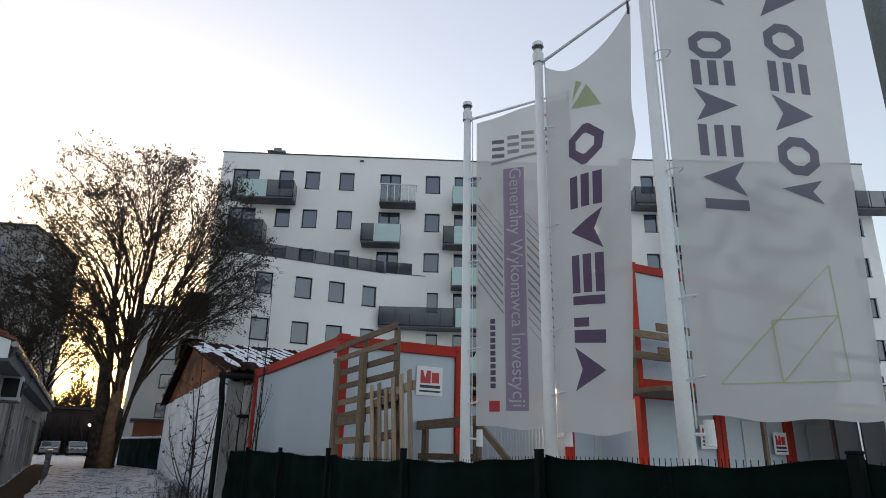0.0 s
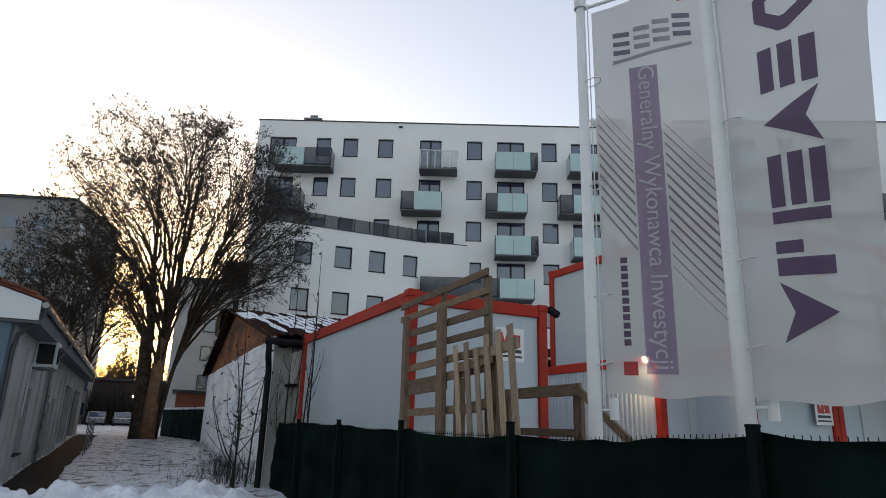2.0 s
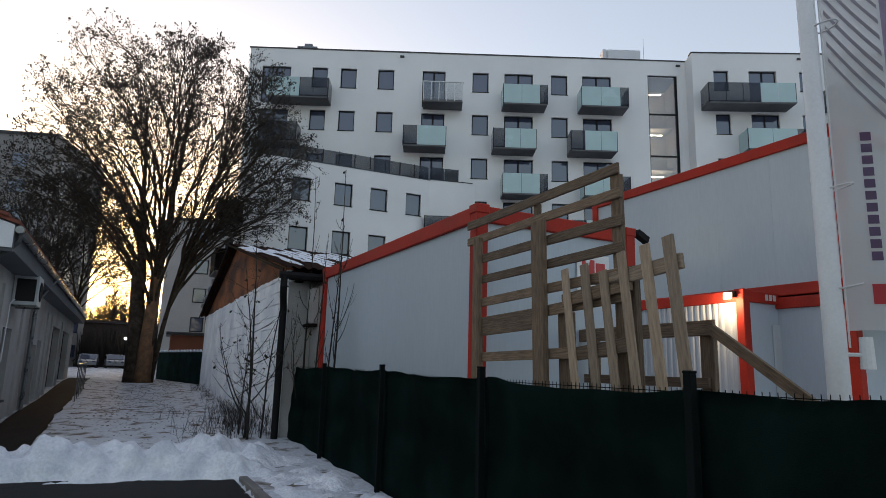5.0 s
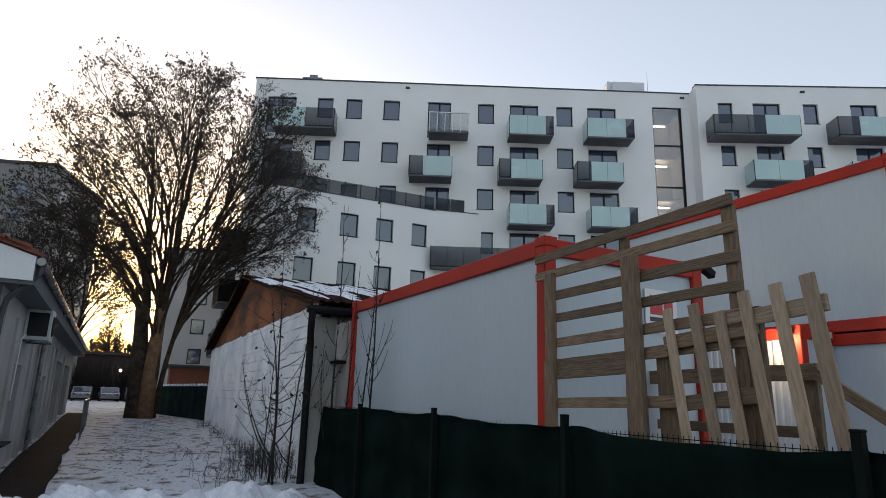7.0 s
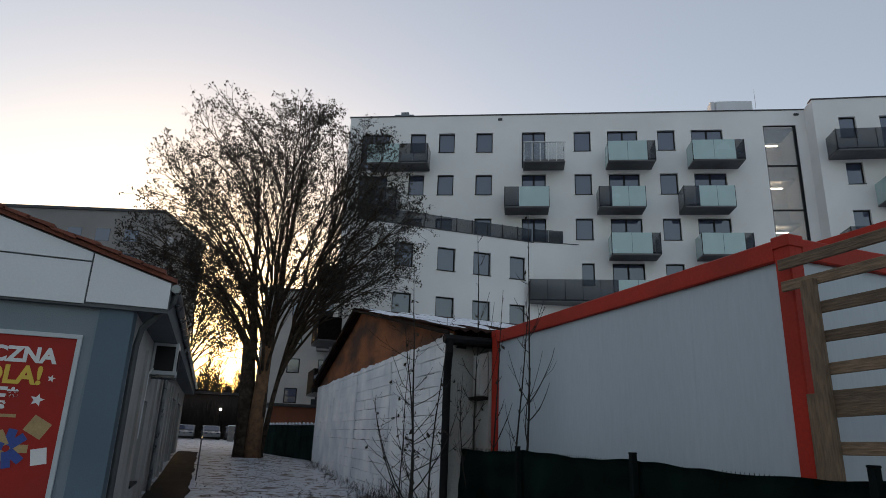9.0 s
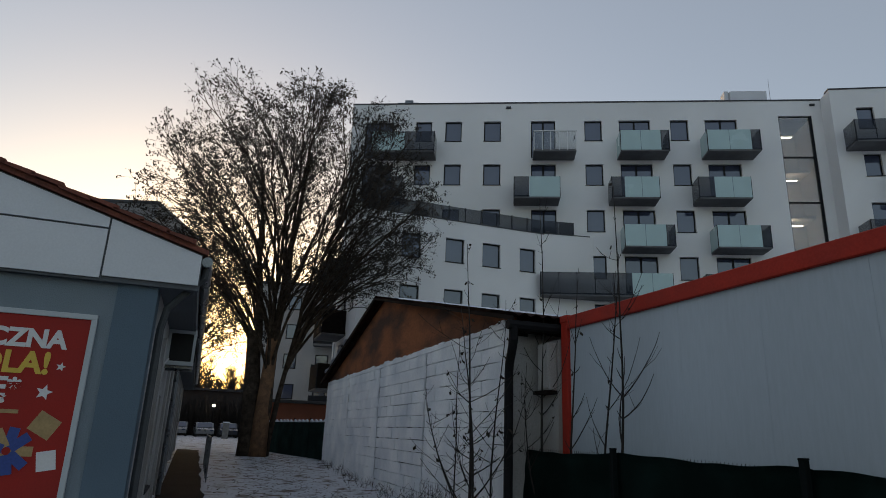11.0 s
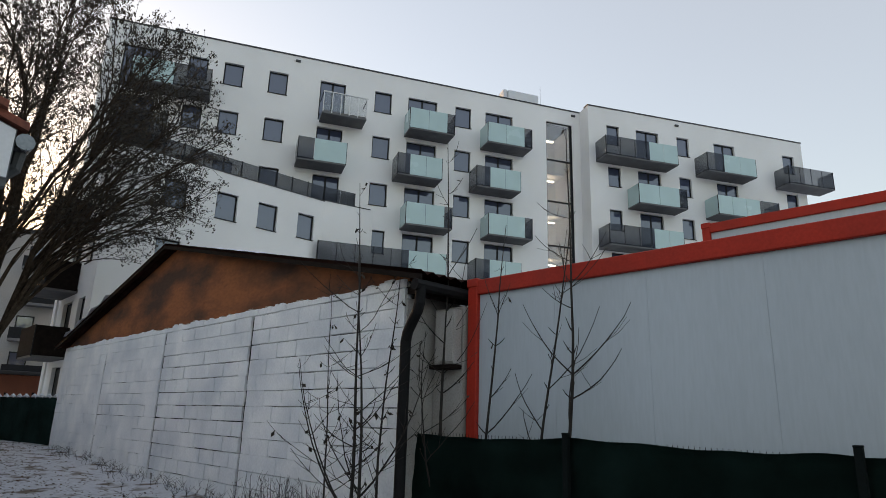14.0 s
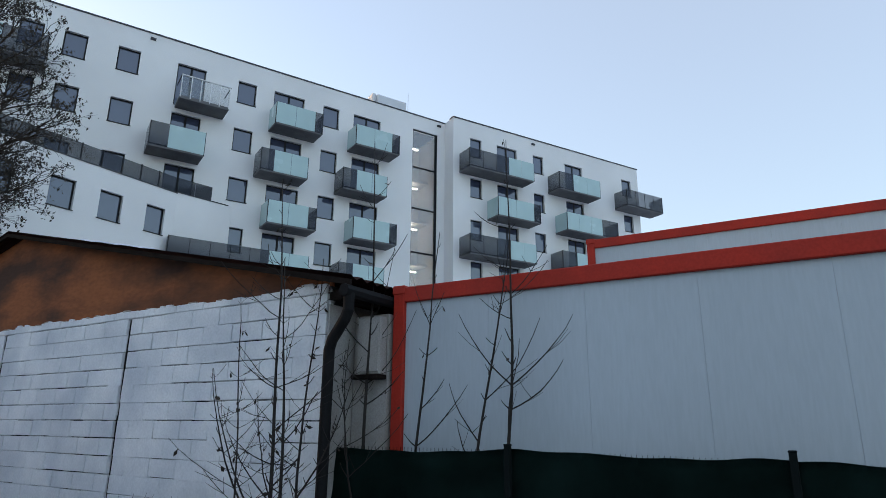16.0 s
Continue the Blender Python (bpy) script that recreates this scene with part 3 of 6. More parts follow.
# ---- site containers ----
def container(name, m, label, code="", z0=0.0, h=2.75, ln=6.06, w=2.44, rib=False, door=False):
    """A site cabin: x runs along its long wall, y into it, z up from its floor frame."""
    c = thing(name, m, label, "container", "stacked site cabins")
    p = 0.16
    for x, y in ((0, 0), (ln - p, 0), (0, w - p), (ln - p, w - p)):
        part("corner_post", bx(x, x + p, y, y + p, 0.0, h, 0.012), RED_STEEL, c)
        part("corner_casting", bx(x - 0.012, x + p + 0.012, y - 0.012, y + p + 0.012, h - 0.1, h + 0.012, 0.01), RED_STEEL, c)
    for z in (0.0, h - 0.2):
        hh = 0.19
        part("long_beam", bx(p, ln - p, 0.005, 0.12, z, z + hh, 0.01), RED_STEEL, c)
        part("long_beam", bx(p, ln - p, w - 0.12, w - 0.005, z, z + hh, 0.01), RED_STEEL, c)
        part("end_beam", bx(0.005, 0.12, p, w - p, z, z + hh, 0.01), RED_STEEL, c)
        part("end_beam", bx(ln - 0.12, ln - 0.005, p, w - p, z, z + hh, 0.01), RED_STEEL, c)
    n = 5
    for k in range(n):
        a, b = p + (ln - 2 * p) * k / n, p + (ln - 2 * p) * (k + 1) / n
        if rib:
            n_r = 9
            wd = (b - a - 0.006) / n_r
            ol = []
            for r in range(n_r):
                x = a + 0.003 + r * wd
                ol += [(x, 0.06), (x + 0.2 * wd, 0.035), (x + 0.6 * wd, 0.035), (x + 0.8 * wd, 0.06)]
            ol += [(b - 0.003, 0.06), (b - 0.003, 0.09), (a + 0.003, 0.09)]
            bm = bmesh.new()
            lo, hi = [bm.verts.new((x, y, 0.19)) for x, y in ol], [bm.verts.new((x, y, h - 0.2)) for x, y in ol]
            bm.faces.new(lo), bm.faces.new(hi)
            for r in range(len(ol)):
                q = (r + 1) % len(ol)
                bm.faces.new((lo[r], lo[q], hi[q], hi[r]))
        else:
            bm = bx(a + 0.001, b - 0.001, 0.06, 0.09, 0.19, h - 0.2)
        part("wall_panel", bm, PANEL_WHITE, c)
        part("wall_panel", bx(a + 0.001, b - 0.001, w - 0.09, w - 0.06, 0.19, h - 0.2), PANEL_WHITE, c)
    for k in range(2):
        a, b = p + (w - 2 * p) * k / 2, p + (w - 2 * p) * (k + 1) / 2
        for x in (0.06, ln - 0.09):
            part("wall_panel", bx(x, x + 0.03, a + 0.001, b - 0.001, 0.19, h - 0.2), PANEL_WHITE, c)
    part("roof", bx(0.1, ln - 0.1, 0.1, w - 0.1, h - 0.06, h - 0.02), ZINC, c)
    part("floor", bx(0.1, ln - 0.1, 0.1, w - 0.1, 0.02, 0.1), ZINC, c)
    if door:
        d = part("door", bx(ln - 0.058, ln - 0.03, 0.75, 1.6, 0.2, 2.2, 0.008), DOOR_GREY, c)
        part("handle", tb([(ln - 0.03, 0.85, 1.2), (ln + 0.02, 0.85, 1.2), (ln + 0.02, 0.97, 1.2)], 0.012, 0.012, 6), ZINC, d)
    return c


DOOR_GREY = mat("pale_grey_door", (0.5, 0.53, 0.55), 0.5, 0, 0.05, 1, 40, 0.03)
CA = math.degrees(math.atan2(-0.853, 0.523))
site_cabin = container("site_cabin", pose(-5.36, 16.955, 1.05, 0, 0, CA), "white site cabin with orange-red steel frame beside the fence", h=2.76)
upper_cabin = container("site_cabin", pose(0.43, 19.9, 3.3, 0, 0, CA), "white upper site cabin with red steel frame, stacked on another", ln=5.98)
lower_cabin = container("site_cabin", pose(0.43, 19.9, 0.54, 0, 0, CA), "white lower site cabin with red frame carrying another", h=2.74, ln=5.98)
front_cabin = container("site_cabin", pose(-1.02, 20.58, 0.6, 0, 0, CA), "white ribbed lower site cabin with red frame and corner lamp", rib=True, door=True)
CN = Vector((0.853, 0.523, 0)) * 2.46
for k in (1, 2):
    for z in (3.3, 0.54):
        container("site_cabin", pose(0.43 + CN.x * k, 19.9 + CN.y * k, z, 0, 0, CA), "white site cabin end with red steel frame in a stacked row", h=2.75 if z > 1 else 2.74, ln=5.98, door=z < 1)


# ---- screened fence ----
fence = thing("site_fence", pose(0, 0, 0), "dark green screened panel fence with steel posts round the site", "fence")
P0, STEP, TOP = Vector((-6.1, 17.45, 0)), Vector((1.34, -2.145, 0)), 1.93
NP = 11
for k in range(NP):
    c = P0 + STEP * k
    g = ground_z(c.x, c.y) - 0.15
    post = part("post", bx(-0.03, 0.03, -0.03, 0.03, g, TOP + 0.0, 0.004), POST_GREEN, fence, m=Matrix.Translation(c - FN * 0.03) @ rot_z(math.atan2(STEP.y, STEP.x)))
    part("cap", bx(-0.034, 0.034, -0.034, 0.034, TOP, TOP + 0.02, 0.006), POST_GREEN, post)
bay = STEP.length


def drop(bays):
    """How far the screen has slipped down its posts."""
    return 0.06 * smooth(1.0, 3.0, bays) * (1 - smooth(4.2, 5.0, bays))


for k in range(NP - 1):
    c = P0 + STEP * k
    m = Matrix.Translation(c) @ rot_z(math.atan2(STEP.y, STEP.x))
    g = min(ground_z(c.x, c.y), ground_z(*(c + STEP).xy)) - 0.02
    bm = bmesh.new()
    nx, nz = 30, 16
    rng = random.Random(40 + k)
    ph, sag = rng.uniform(0, 6), rng.uniform(0.015, 0.06)
    grid = []
    for j in range(nz + 1):
        for i in range(nx + 1):
            s, h = i / nx, j / nz
            top = TOP - 0.03 - drop(k + s) - sag * (1 - (2 * s - 1) ** 2) * 1.0 - 0.035 * noise.noise((s * 5, k * 3.1, 1))
            y = 0.04 * math.sin(s * 9 + ph + 2.5 * h) * (0.4 + h) * (1 - (2 * s - 1) ** 4) + 0.05 * noise.noise((s * 4, h * 5, k * 2.7)) * (1 - (2 * s - 1) ** 4)
            grid.append(bm.verts.new(((-0.012 if k else -0.42) + s * (bay + 0.024 if k else bay + 0.432), y * 1.2 + 0.045, g + (top - g) * h)))
    for j in range(nz):
        for i in range(nx):
            a = j * (nx + 1) + i
            bm.faces.new((grid[a], grid[a + 1], grid[a + nx + 2], grid[a + nx + 1]))
    bmesh.ops.solidify(bm, geom=bm.faces[:], thickness=0.006)
    part("screen_cloth", bm, CLOTH_GREEN, fence, m=m, smooth=True)
    bm = bmesh.new()
    for i in range(int(bay / 0.05)):
        x = 0.04 + i * 0.05
        box(bm, x - 0.002, x + 0.002, 0.118, 0.122, g + 0.05, TOP - 0.045 - drop(k + x / bay) + 0.012 * smooth(2.4, 3.4, k + x / bay))
    for z in (TOP - 0.12, TOP - 0.2, TOP - 0.4, g + 0.2):
        box(bm, 0.02, bay - 0.02, 0.124, 0.13, z - 0.003, z + 0.003)
    tagged(part("wire_panel", bm, POST_GREEN, fence, m=m), kind="stuff")


# ---- block-walled shed ----
SR, SL = Vector((-6.13, 17.2, 0)), Vector((-14.2, 31.05, 0))
SLEN = (SL - SR).length
shed_a = math.degrees(math.atan2(SR.y - SL.y, SR.x - SL.x))
shed = thing("shed", pose(SL.x, SL.y, 0, 0, 0, shed_a), "old whitewashed block shed with rusty brown gable boards", "shed")
WT = 3.82
part("wall", bx(0, SLEN, 0.05, 0.3, 0.2, WT - 0.02), MORTAR, shed)
APX, APZ, EZ = SLEN * 0.485, 5.72, 3.92
bm = prism(bmesh.new(), [(0.0, WT), (SLEN - 0.05, WT), (SLEN - 0.05, EZ - 0.1), (APX, APZ - 0.08), (0.0, EZ - 0.05)], 0.1, 0.14)
part("gable_backing", bm, MORTAR, shed)
nb = 5
for k in range(nb):
    a, b = SLEN * k / nb, SLEN * (k + 1) / nb

    def rl(x):
        return EZ - 0.06 + (APZ - EZ) * (x / APX if x < APX else (SLEN - x) / (SLEN - APX))

    ol = [(a + 0.001, WT - 0.03), (b - 0.001, WT - 0.03), (b - 0.001, rl(b - 0.001))] + ([(APX, rl(APX))] if a < APX < b else []) + [(a + 0.001, rl(a + 0.001))]
    part("gable_board", prism(bmesh.new(), ol, 0.06 + 0.003 * (k % 2), 0.1), BOARD_BROWN, shed)
DEEP = 9.0
rr = random.Random(41)
for s in (0, 1):
    x0, x1 = (-0.35, APX) if s == 0 else (APX, SLEN + 0.55)
    z0 = EZ - 0.35 * (APZ - EZ) / APX if s == 0 else APZ
    z1 = APZ if s == 0 else EZ - 0.55 * (APZ - EZ) / (SLEN - APX)
    bm = bmesh.new()
    n = 184
    lo, hi = [], []
    for i in range(n + 1):
        y = -0.24 + (DEEP + 0.24) * i / n
        w = 0.026 * math.cos(i * math.pi / 2)
        lo.append(bm.verts.new((x0, y, z0 + w))), hi.append(bm.verts.new((x1, y, z1 + w)))
    for i in range(n):
        bm.faces.new((lo[i], lo[i + 1], hi[i + 1], hi[i]))
    bmesh.ops.solidify(bm, geom=bm.faces[:], thickness=0.012)
    part("roof_sheet", bm, ROOF_SHEET, shed)
    bm = prism(bmesh.new(), [(x0, z0 - 0.03), (x1, z1 - 0.03), (x1, z1 - 0.1), (x0, z0 - 0.1)], -0.25, -0.22)
    part("barge_board", bm, ROOF_EDGE, shed)
    # thin snow left lying in strips down the sheets
    for k in range(26 if s else 8):
        y = -0.2 + 0.2 * k * (1 + 0.03 * k)
        u0 = rr.uniform(0.0, 0.35)
        u1 = rr.uniform(0.45, 1.0)
        h = rr.uniform(0.012, 0.035)
        steps = 10
        bm = bmesh.new()
        rows = []
        for q in range(steps + 1):
            u = u0 + (u1 - u0) * q / steps
            xx, zz = x0 + (x1 - x0) * u, z0 + (z1 - z0) * u
            e = h * (0.35 + 0.65 * abs(math.sin(q * 1.7 + k))) * (0.2 if q in (0, steps) else 1)
            wd = 0.1 + 0.06 * math.sin(q * 2.1 + k * 1.3)
            rows.append([bm.verts.new(v) for v in ((xx, y - wd, zz + 0.02), (xx, y, zz + 0.03 + e), (xx, y + wd, zz + 0.02))])
        for p, q in zip(rows, rows[1:]):
            bm.faces.new((p[0], q[0], q[1], p[1])), bm.faces.new((p[1], q[1], q[2], p[2]))
        part("snow_strip", bm, SNOW, shed)
part("eave_beam", bx(SLEN + 0.1, SLEN + 0.22, -0.02, DEEP, EZ - 0.32, EZ - 0.2), ROOF_EDGE, shed)
for i in range(9):
    part("rafter_end", bx(SLEN - 0.2, SLEN + 0.5, 0.04 + i * 0.9, 0.12 + i * 0.9, EZ - 0.3, EZ - 0.2), ROOF_EDGE, shed)
part("side_wall", bx(SLEN - 0.28, SLEN - 0.03, 0.31, DEEP, 0.2, EZ - 0.3), SHOP_SIDE, shed)
part("far_side_wall", bx(0.02, 0.27, 0.31, DEEP, 0.2, EZ - 0.3), SHOP_SIDE, shed)
part("back_wall", bx(0.0, SLEN, DEEP, DEEP + 0.2, 0.2, EZ - 0.3), SHOP_SIDE, shed)
g = part("gutter", tb([(SLEN + 0.5, -0.3, EZ - 0.28), (SLEN + 0.5, DEEP, EZ - 0.28)], 0.075, 0.075, 8), PIPE_DARK, shed)
part("downpipe", tb([(SLEN + 0.5, -0.2, EZ - 0.28), (SLEN + 0.5, -0.2, EZ - 0.5), (SLEN + 0.45, -0.19, EZ - 0.6), (SLEN + 0.21, -0.12, EZ - 0.82), (SLEN + 0.15, -0.1, EZ - 0.94), (SLEN + 0.15, -0.1, 0.5)], 0.068, 0.068, 12), PIPE_DARK, shed)
mb = part("meter_box", bx(SLEN + 0.2, SLEN + 0.55, 0.36, 0.5, 2.72, 3.42, 0.01), SHOP_SIDE, shed, "pale grey sheet-metal meter box")
part("box_door", bx(SLEN + 0.28, SLEN + 0.54, 0.34, 0.358, 2.75, 3.4, 0.006), SHOP_SIDE, mb)
part("box_ledge", bx(SLEN + 0.16, SLEN + 0.56, 0.3, 0.5, 2.66, 2.715, 0.006), ROOF_EDGE, mb)
part("end_render", bx(SLEN + 0.002, SLEN + 0.03, 0.01, 0.505, 0.2, EZ - 0.36), SHOP_SIDE, shed)
part("annex_wall", bx(SLEN + 0.032, SLEN + 0.56, 0.51, 0.66, 0.2, EZ - 0.45), SHOP_SIDE, shed)

# ---- shop ----
SA = math.degrees(math.atan2(0.515, 0.857))
# local x runs from the street corner along the front away from the alley (negative), y into the shop
shop = thing("shop", pose(-10.08, 13.93, 0, 0, 0, SA), "single-storey plastered shop with white fascia and red tiled roof", "shop")
SW, SD, WZ = 9.0, 24.0, 3.6
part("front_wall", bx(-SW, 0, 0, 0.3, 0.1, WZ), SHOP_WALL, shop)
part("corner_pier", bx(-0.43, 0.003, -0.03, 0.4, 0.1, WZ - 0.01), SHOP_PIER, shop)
sh = [(3.25, 4.5, 1.0, 2.5), (7.9, 9.4, 0.55, 2.25), (9.6, 10.6, 0.3, 2.4), (13.6, 16.4, 0.4, 3.0), (18, 21.5, 0.4, 3.0)]
sidem = pose(0, 0, 0, 0, 0, 90)
part("side_wall", pierced(0.41, SD, 0.1, WZ, sh, 0.3), SHOP_SIDE, shop, m=sidem)
for h in sh:
    w = window(shop, *h, y=0.2, pane=PANE_DARK)
    w.matrix_basis = sidem
for a in (0.9, 2.5, 5.6, 7.1, 11.2, 12.6, 16.9):
    part("pilaster", bx(a, a + 0.45, -0.05, 0.0, 0.1, WZ - 0.3), SHOP_SIDE, shop, m=sidem)
OV, PITCH = 0.44, 0.305
ridge = -SW / 2
prof = lambda x: 4.08 + PITCH * (0.55 - abs(x - ridge) + SW / 2)
out = [(-SW - OV, WZ), (OV, WZ), (OV, prof(OV) - 0.1), (ridge, prof(ridge) - 0.1), (-SW - OV, prof(-SW - OV) - 0.1)]
part("gable", prism(bmesh.new(), out, -0.10, -0.03), SOFFIT, shop)
# fascia panels with dark joints
xs = [OV, -0.62, -2.62, -4.62, -6.62, -SW - OV]
for a, b in zip(xs[1:], xs):
    low_top = 4.18 if b < OV else WZ + 0.004
    if b < OV:
        part("fascia_panel", bx(a + 0.012, b - 0.012, -0.13, -0.10, WZ, low_top), FASCIA, shop)
    zz = low_top + 0.025
    if prof(b) - 0.12 > zz:
        def top(x):
            return max(zz + 0.005, prof(x) - 0.12)
        ol = [(a + 0.012, zz), (b - 0.012, zz), (b - 0.012, top(b - 0.012))] + ([(ridge, top(ridge))] if a < ridge < b else []) + [(a + 0.012, top(a + 0.012))]
        part("fascia_panel", prism(bmesh.new(), ol, -0.13, -0.10), FASCIA, shop)
part("soffit", bx(-SW - OV, OV, -0.10, 0.0, WZ - 0.03, WZ - 0.001), SOFFIT, shop)
part("side_soffit", bx(0.0, OV - 0.05, -0.02, SD, WZ + 0.004, WZ + 0.04), SOFFIT, shop)
part("eave_board", bx(OV - 0.045, OV - 0.01, -0.03, SD, WZ, 3.93), SOFFIT, shop)
for s in (0, 1):
    x0, x1 = (ridge, OV + 0.06) if s else (-SW - OV - 0.06, ridge)
    bm = prism(bmesh.new(), [(x0, prof(x0) - 0.09), (x1, prof(x1) - 0.09), (x1, prof(x1) - 0.03), (x0, prof(x0) - 0.03)], -0.16, SD)
    part("roof_deck", bm, TILE_RED, shop)
tile = prism(bmesh.new(), [(0, 0.0), (0.34, -0.34 * PITCH), (0.34, -0.34 * PITCH + 0.055), (0.17, -0.17 * PITCH + 0.045), (0, 0.03)], 0, 0.3)
tile_ob = mesh_ob("roof_tile", tile, TILE_RED)
tile_me = tile_ob.data
bpy.data.objects.remove(tile_ob)
rr = random.Random(5)
x = ridge
while x < OV - 0.25:
    for j in range(3):
        part("roof_tile", tile_me, None, shop, m=pose(x + rr.uniform(-0.01, 0.01), -0.22 + j * 0.3, prof(x) - 0.03 + rr.uniform(-0.008, 0.012)))
    x += 0.3
g = part("gutter", tb([(OV + 0.06, -0.12, 3.93), (OV + 0.06, SD, 3.93)], 0.065, 0.065, 10), ZINC, shop)
part("downpipe", tb([(OV + 0.06, 0.0, 3.9), (OV + 0.05, 0.0, 3.75), (0.12, 0.12, 3.35), (0.08, 0.14, 3.1), (0.08, 0.14, 0.2)], 0.045, 0.045, 8), DULL_ZINC, shop)
part("downpipe", tb([(OV + 0.06, 6.8, 3.9), (0.14, 6.8, 3.3), (0.12, 6.8, 0.3)], 0.05, 0.05, 8), ZINC, shop)

# ---- big tree ----
def tree_data(seed, stems, centre, radii, limbs, sprays, leaves):
    """Long limbs that sweep up and out of the stems to a rounded crown, with branches, shoots, twigs and dry leaves.
    Stems: foot x, y, top x, y, z."""
    rng = random.Random(seed)
    wood_v, wood_f, twig_v, twig_f, leaf_v, leaf_f = [], [], [], [], [], []
    C, R = Vector(centre), Vector(radii)

    def stick(v, f, pts, r0, r1, sides):
        base = len(v)
        for i, p in enumerate(pts):
            d = (pts[min(i + 1, len(pts) - 1)] - pts[max(0, i - 1)]).normalized()
            a = d.cross(Vector((0.31, 0.9, 0.12))).normalized()
            b = d.cross(a)
            r = r0 + (r1 - r0) * i / (len(pts) - 1)
            for k in range(sides):
                t = 2 * math.pi * k / sides
                v.append(p + r * (math.cos(t) * a + math.sin(t) * b))
        for i in range(len(pts) - 1):
            q = base + i * sides
            for k in range(sides):
                f.append((q + k, q + (k + 1) % sides, q + sides + (k + 1) % sides, q + sides + k))

    def inside(p):
        d = p - C
        u = Vector((d.x / R.x, d.y / R.y, d.z / R.z))
        dent = noise.noise((u.x * 2.1 + seed, u.y * 2.1, u.z * 2.1)) * 0.16
        return u.length < 1.0 + dent

    def bend(a, way, goal, n, shake):
        span = (goal - a).length
        ctrl = a + way * span * 0.45
        pts = [a]
        for i in range(1, n + 1):
            s = i / n
            w = a * (1 - s) ** 2 + ctrl * 2 * s * (1 - s) + goal * s * s
            pts.append(w + Vector((rng.gauss(0, 1), rng.gauss(0, 1), rng.gauss(0, 1))) * shake * span * (i < n))
        return pts

    def leafs(p, n):
        for _ in range(n):
            c = p + Vector((rng.gauss(0, 0.05), rng.gauss(0, 0.05), rng.gauss(-0.05, 0.05)))
            s = rng.uniform(0.034, 0.07)
            u = Vector((rng.gauss(0, 0.7), rng.gauss(0, 0.7), rng.gauss(0, 1))).normalized()
            w = u.orthogonal().normalized()
            q = len(leaf_v)
            leaf_v.extend((c - u * s, c + w * s * 0.55, c + u * s, c - w * s * 0.55))
            leaf_f.append((q, q + 1, q + 2, q + 3))

    def spray(p, way):
        for _ in range(sprays):
            d = (way + Vector((rng.gauss(0, 0.5), rng.gauss(0, 0.5), rng.gauss(0.12, 0.4)))).normalized()
            ln = rng.uniform(0.3, 0.75)
            mid = p + d * ln * 0.5
            end = mid + (d + Vector((rng.gauss(0, 0.2), rng.gauss(0, 0.2), rng.gauss(-0.05, 0.15)))).normalized() * ln * 0.5
            stick(twig_v, twig_f, [p, mid, end], 0.008, 0.004, 3)
            for _ in range(2):
                c = p.lerp(end, rng.uniform(0.4, 0.95))
                e = c + (d + Vector((rng.gauss(0, 0.6), rng.gauss(0, 0.6), rng.gauss(0, 0.5)))).normalized() * rng.uniform(0.12, 0.35)
                stick(twig_v, twig_f, [c, e], 0.005, 0.0035, 3)
                if rng.random() < leaves:
                    leafs(e, 1)
            if rng.random() < leaves * (1.0 if end.z > C.z - 0.2 * R.z else 0.65):
                leafs(end, 4)

    def shoots(pts, count, reach, r, depth):
        for _ in range(count):
            s = rng.uniform(0.22, 1.0) ** 0.8
            k = min(len(pts) - 2, int(s * (len(pts) - 1)))
            a = pts[k].lerp(pts[k + 1], s * (len(pts) - 1) - k)
            way = (pts[k + 1] - pts[k]).normalized()
            side = way.orthogonal().normalized()
            side.rotate(Matrix.Rotation(rng.uniform(0, 6.283), 3, way))
            out = (a - Vector((C.x, C.y, a.z))).normalized()
            d = (way + side * rng.uniform(0.45, 0.85) + out * 0.2 + Vector((0, 0, 0.12))).normalized()
            ln = reach * rng.uniform(0.55, 1.15) * (1.2 - 0.6 * s)
            goal = a + d * ln
            if not inside(goal):
                continue
            q = bend(a, (way + d).normalized(), goal, 3, 0.02)
            if depth == 0:
                stick(wood_v, wood_f, q, r, r * 0.45, 4)
                shoots(q, 3, reach * 0.42, r * 0.45, 1)
                spray(q[-1], d)
            else:
                stick(twig_v, twig_f, q, r, r * 0.5, 3)
                spray(q[-1], d)

    cores = []
    for fx, fy, tx, ty, tz, rad in stems:
        a, b = Vector((fx, fy, -0.3)), Vector((tx, ty, tz))
        pts = []
        for i in range(13):
            s = i / 12
            w = a.lerp(b, s)
            w.x += (fx - tx) * 0.22 * math.sin(math.pi * s) + rng.gauss(0, 0.05) * (i > 0)
            w.y += rng.gauss(0, 0.05) * (i > 0)
            pts.append(w)
        cores.append((pts, rad))
        stick(wood_v, wood_f, pts, rad, rad * 0.18, 10)
        shoots(pts[8:], 10, 2.2, 0.02, 0)
    for k in range(limbs):
        z = 1 - 1.4 * (k + 0.5) / limbs
        a = k * 2.39996 + rng.uniform(-0.25, 0.25)
        f = math.sqrt(max(0, 1 - z * z))
        out = rng.uniform(0.82, 1.0)
        goal = C + Vector((R.x * f * math.cos(a), R.y * f * math.sin(a), R.z * z)) * out
        dent = noise.noise((f * math.cos(a) * 2.1 + seed, f * math.sin(a) * 2.1, z * 2.1)) * 0.16
        goal = C + (goal - C) * (1 + dent)
        pts, rad = min(cores, key=lambda c: (c[0][9].xy - (C.xy.lerp(goal.xy, 0.5))).length + rng.uniform(0, 1.2))
        flat = (goal.xy - pts[6].xy).length
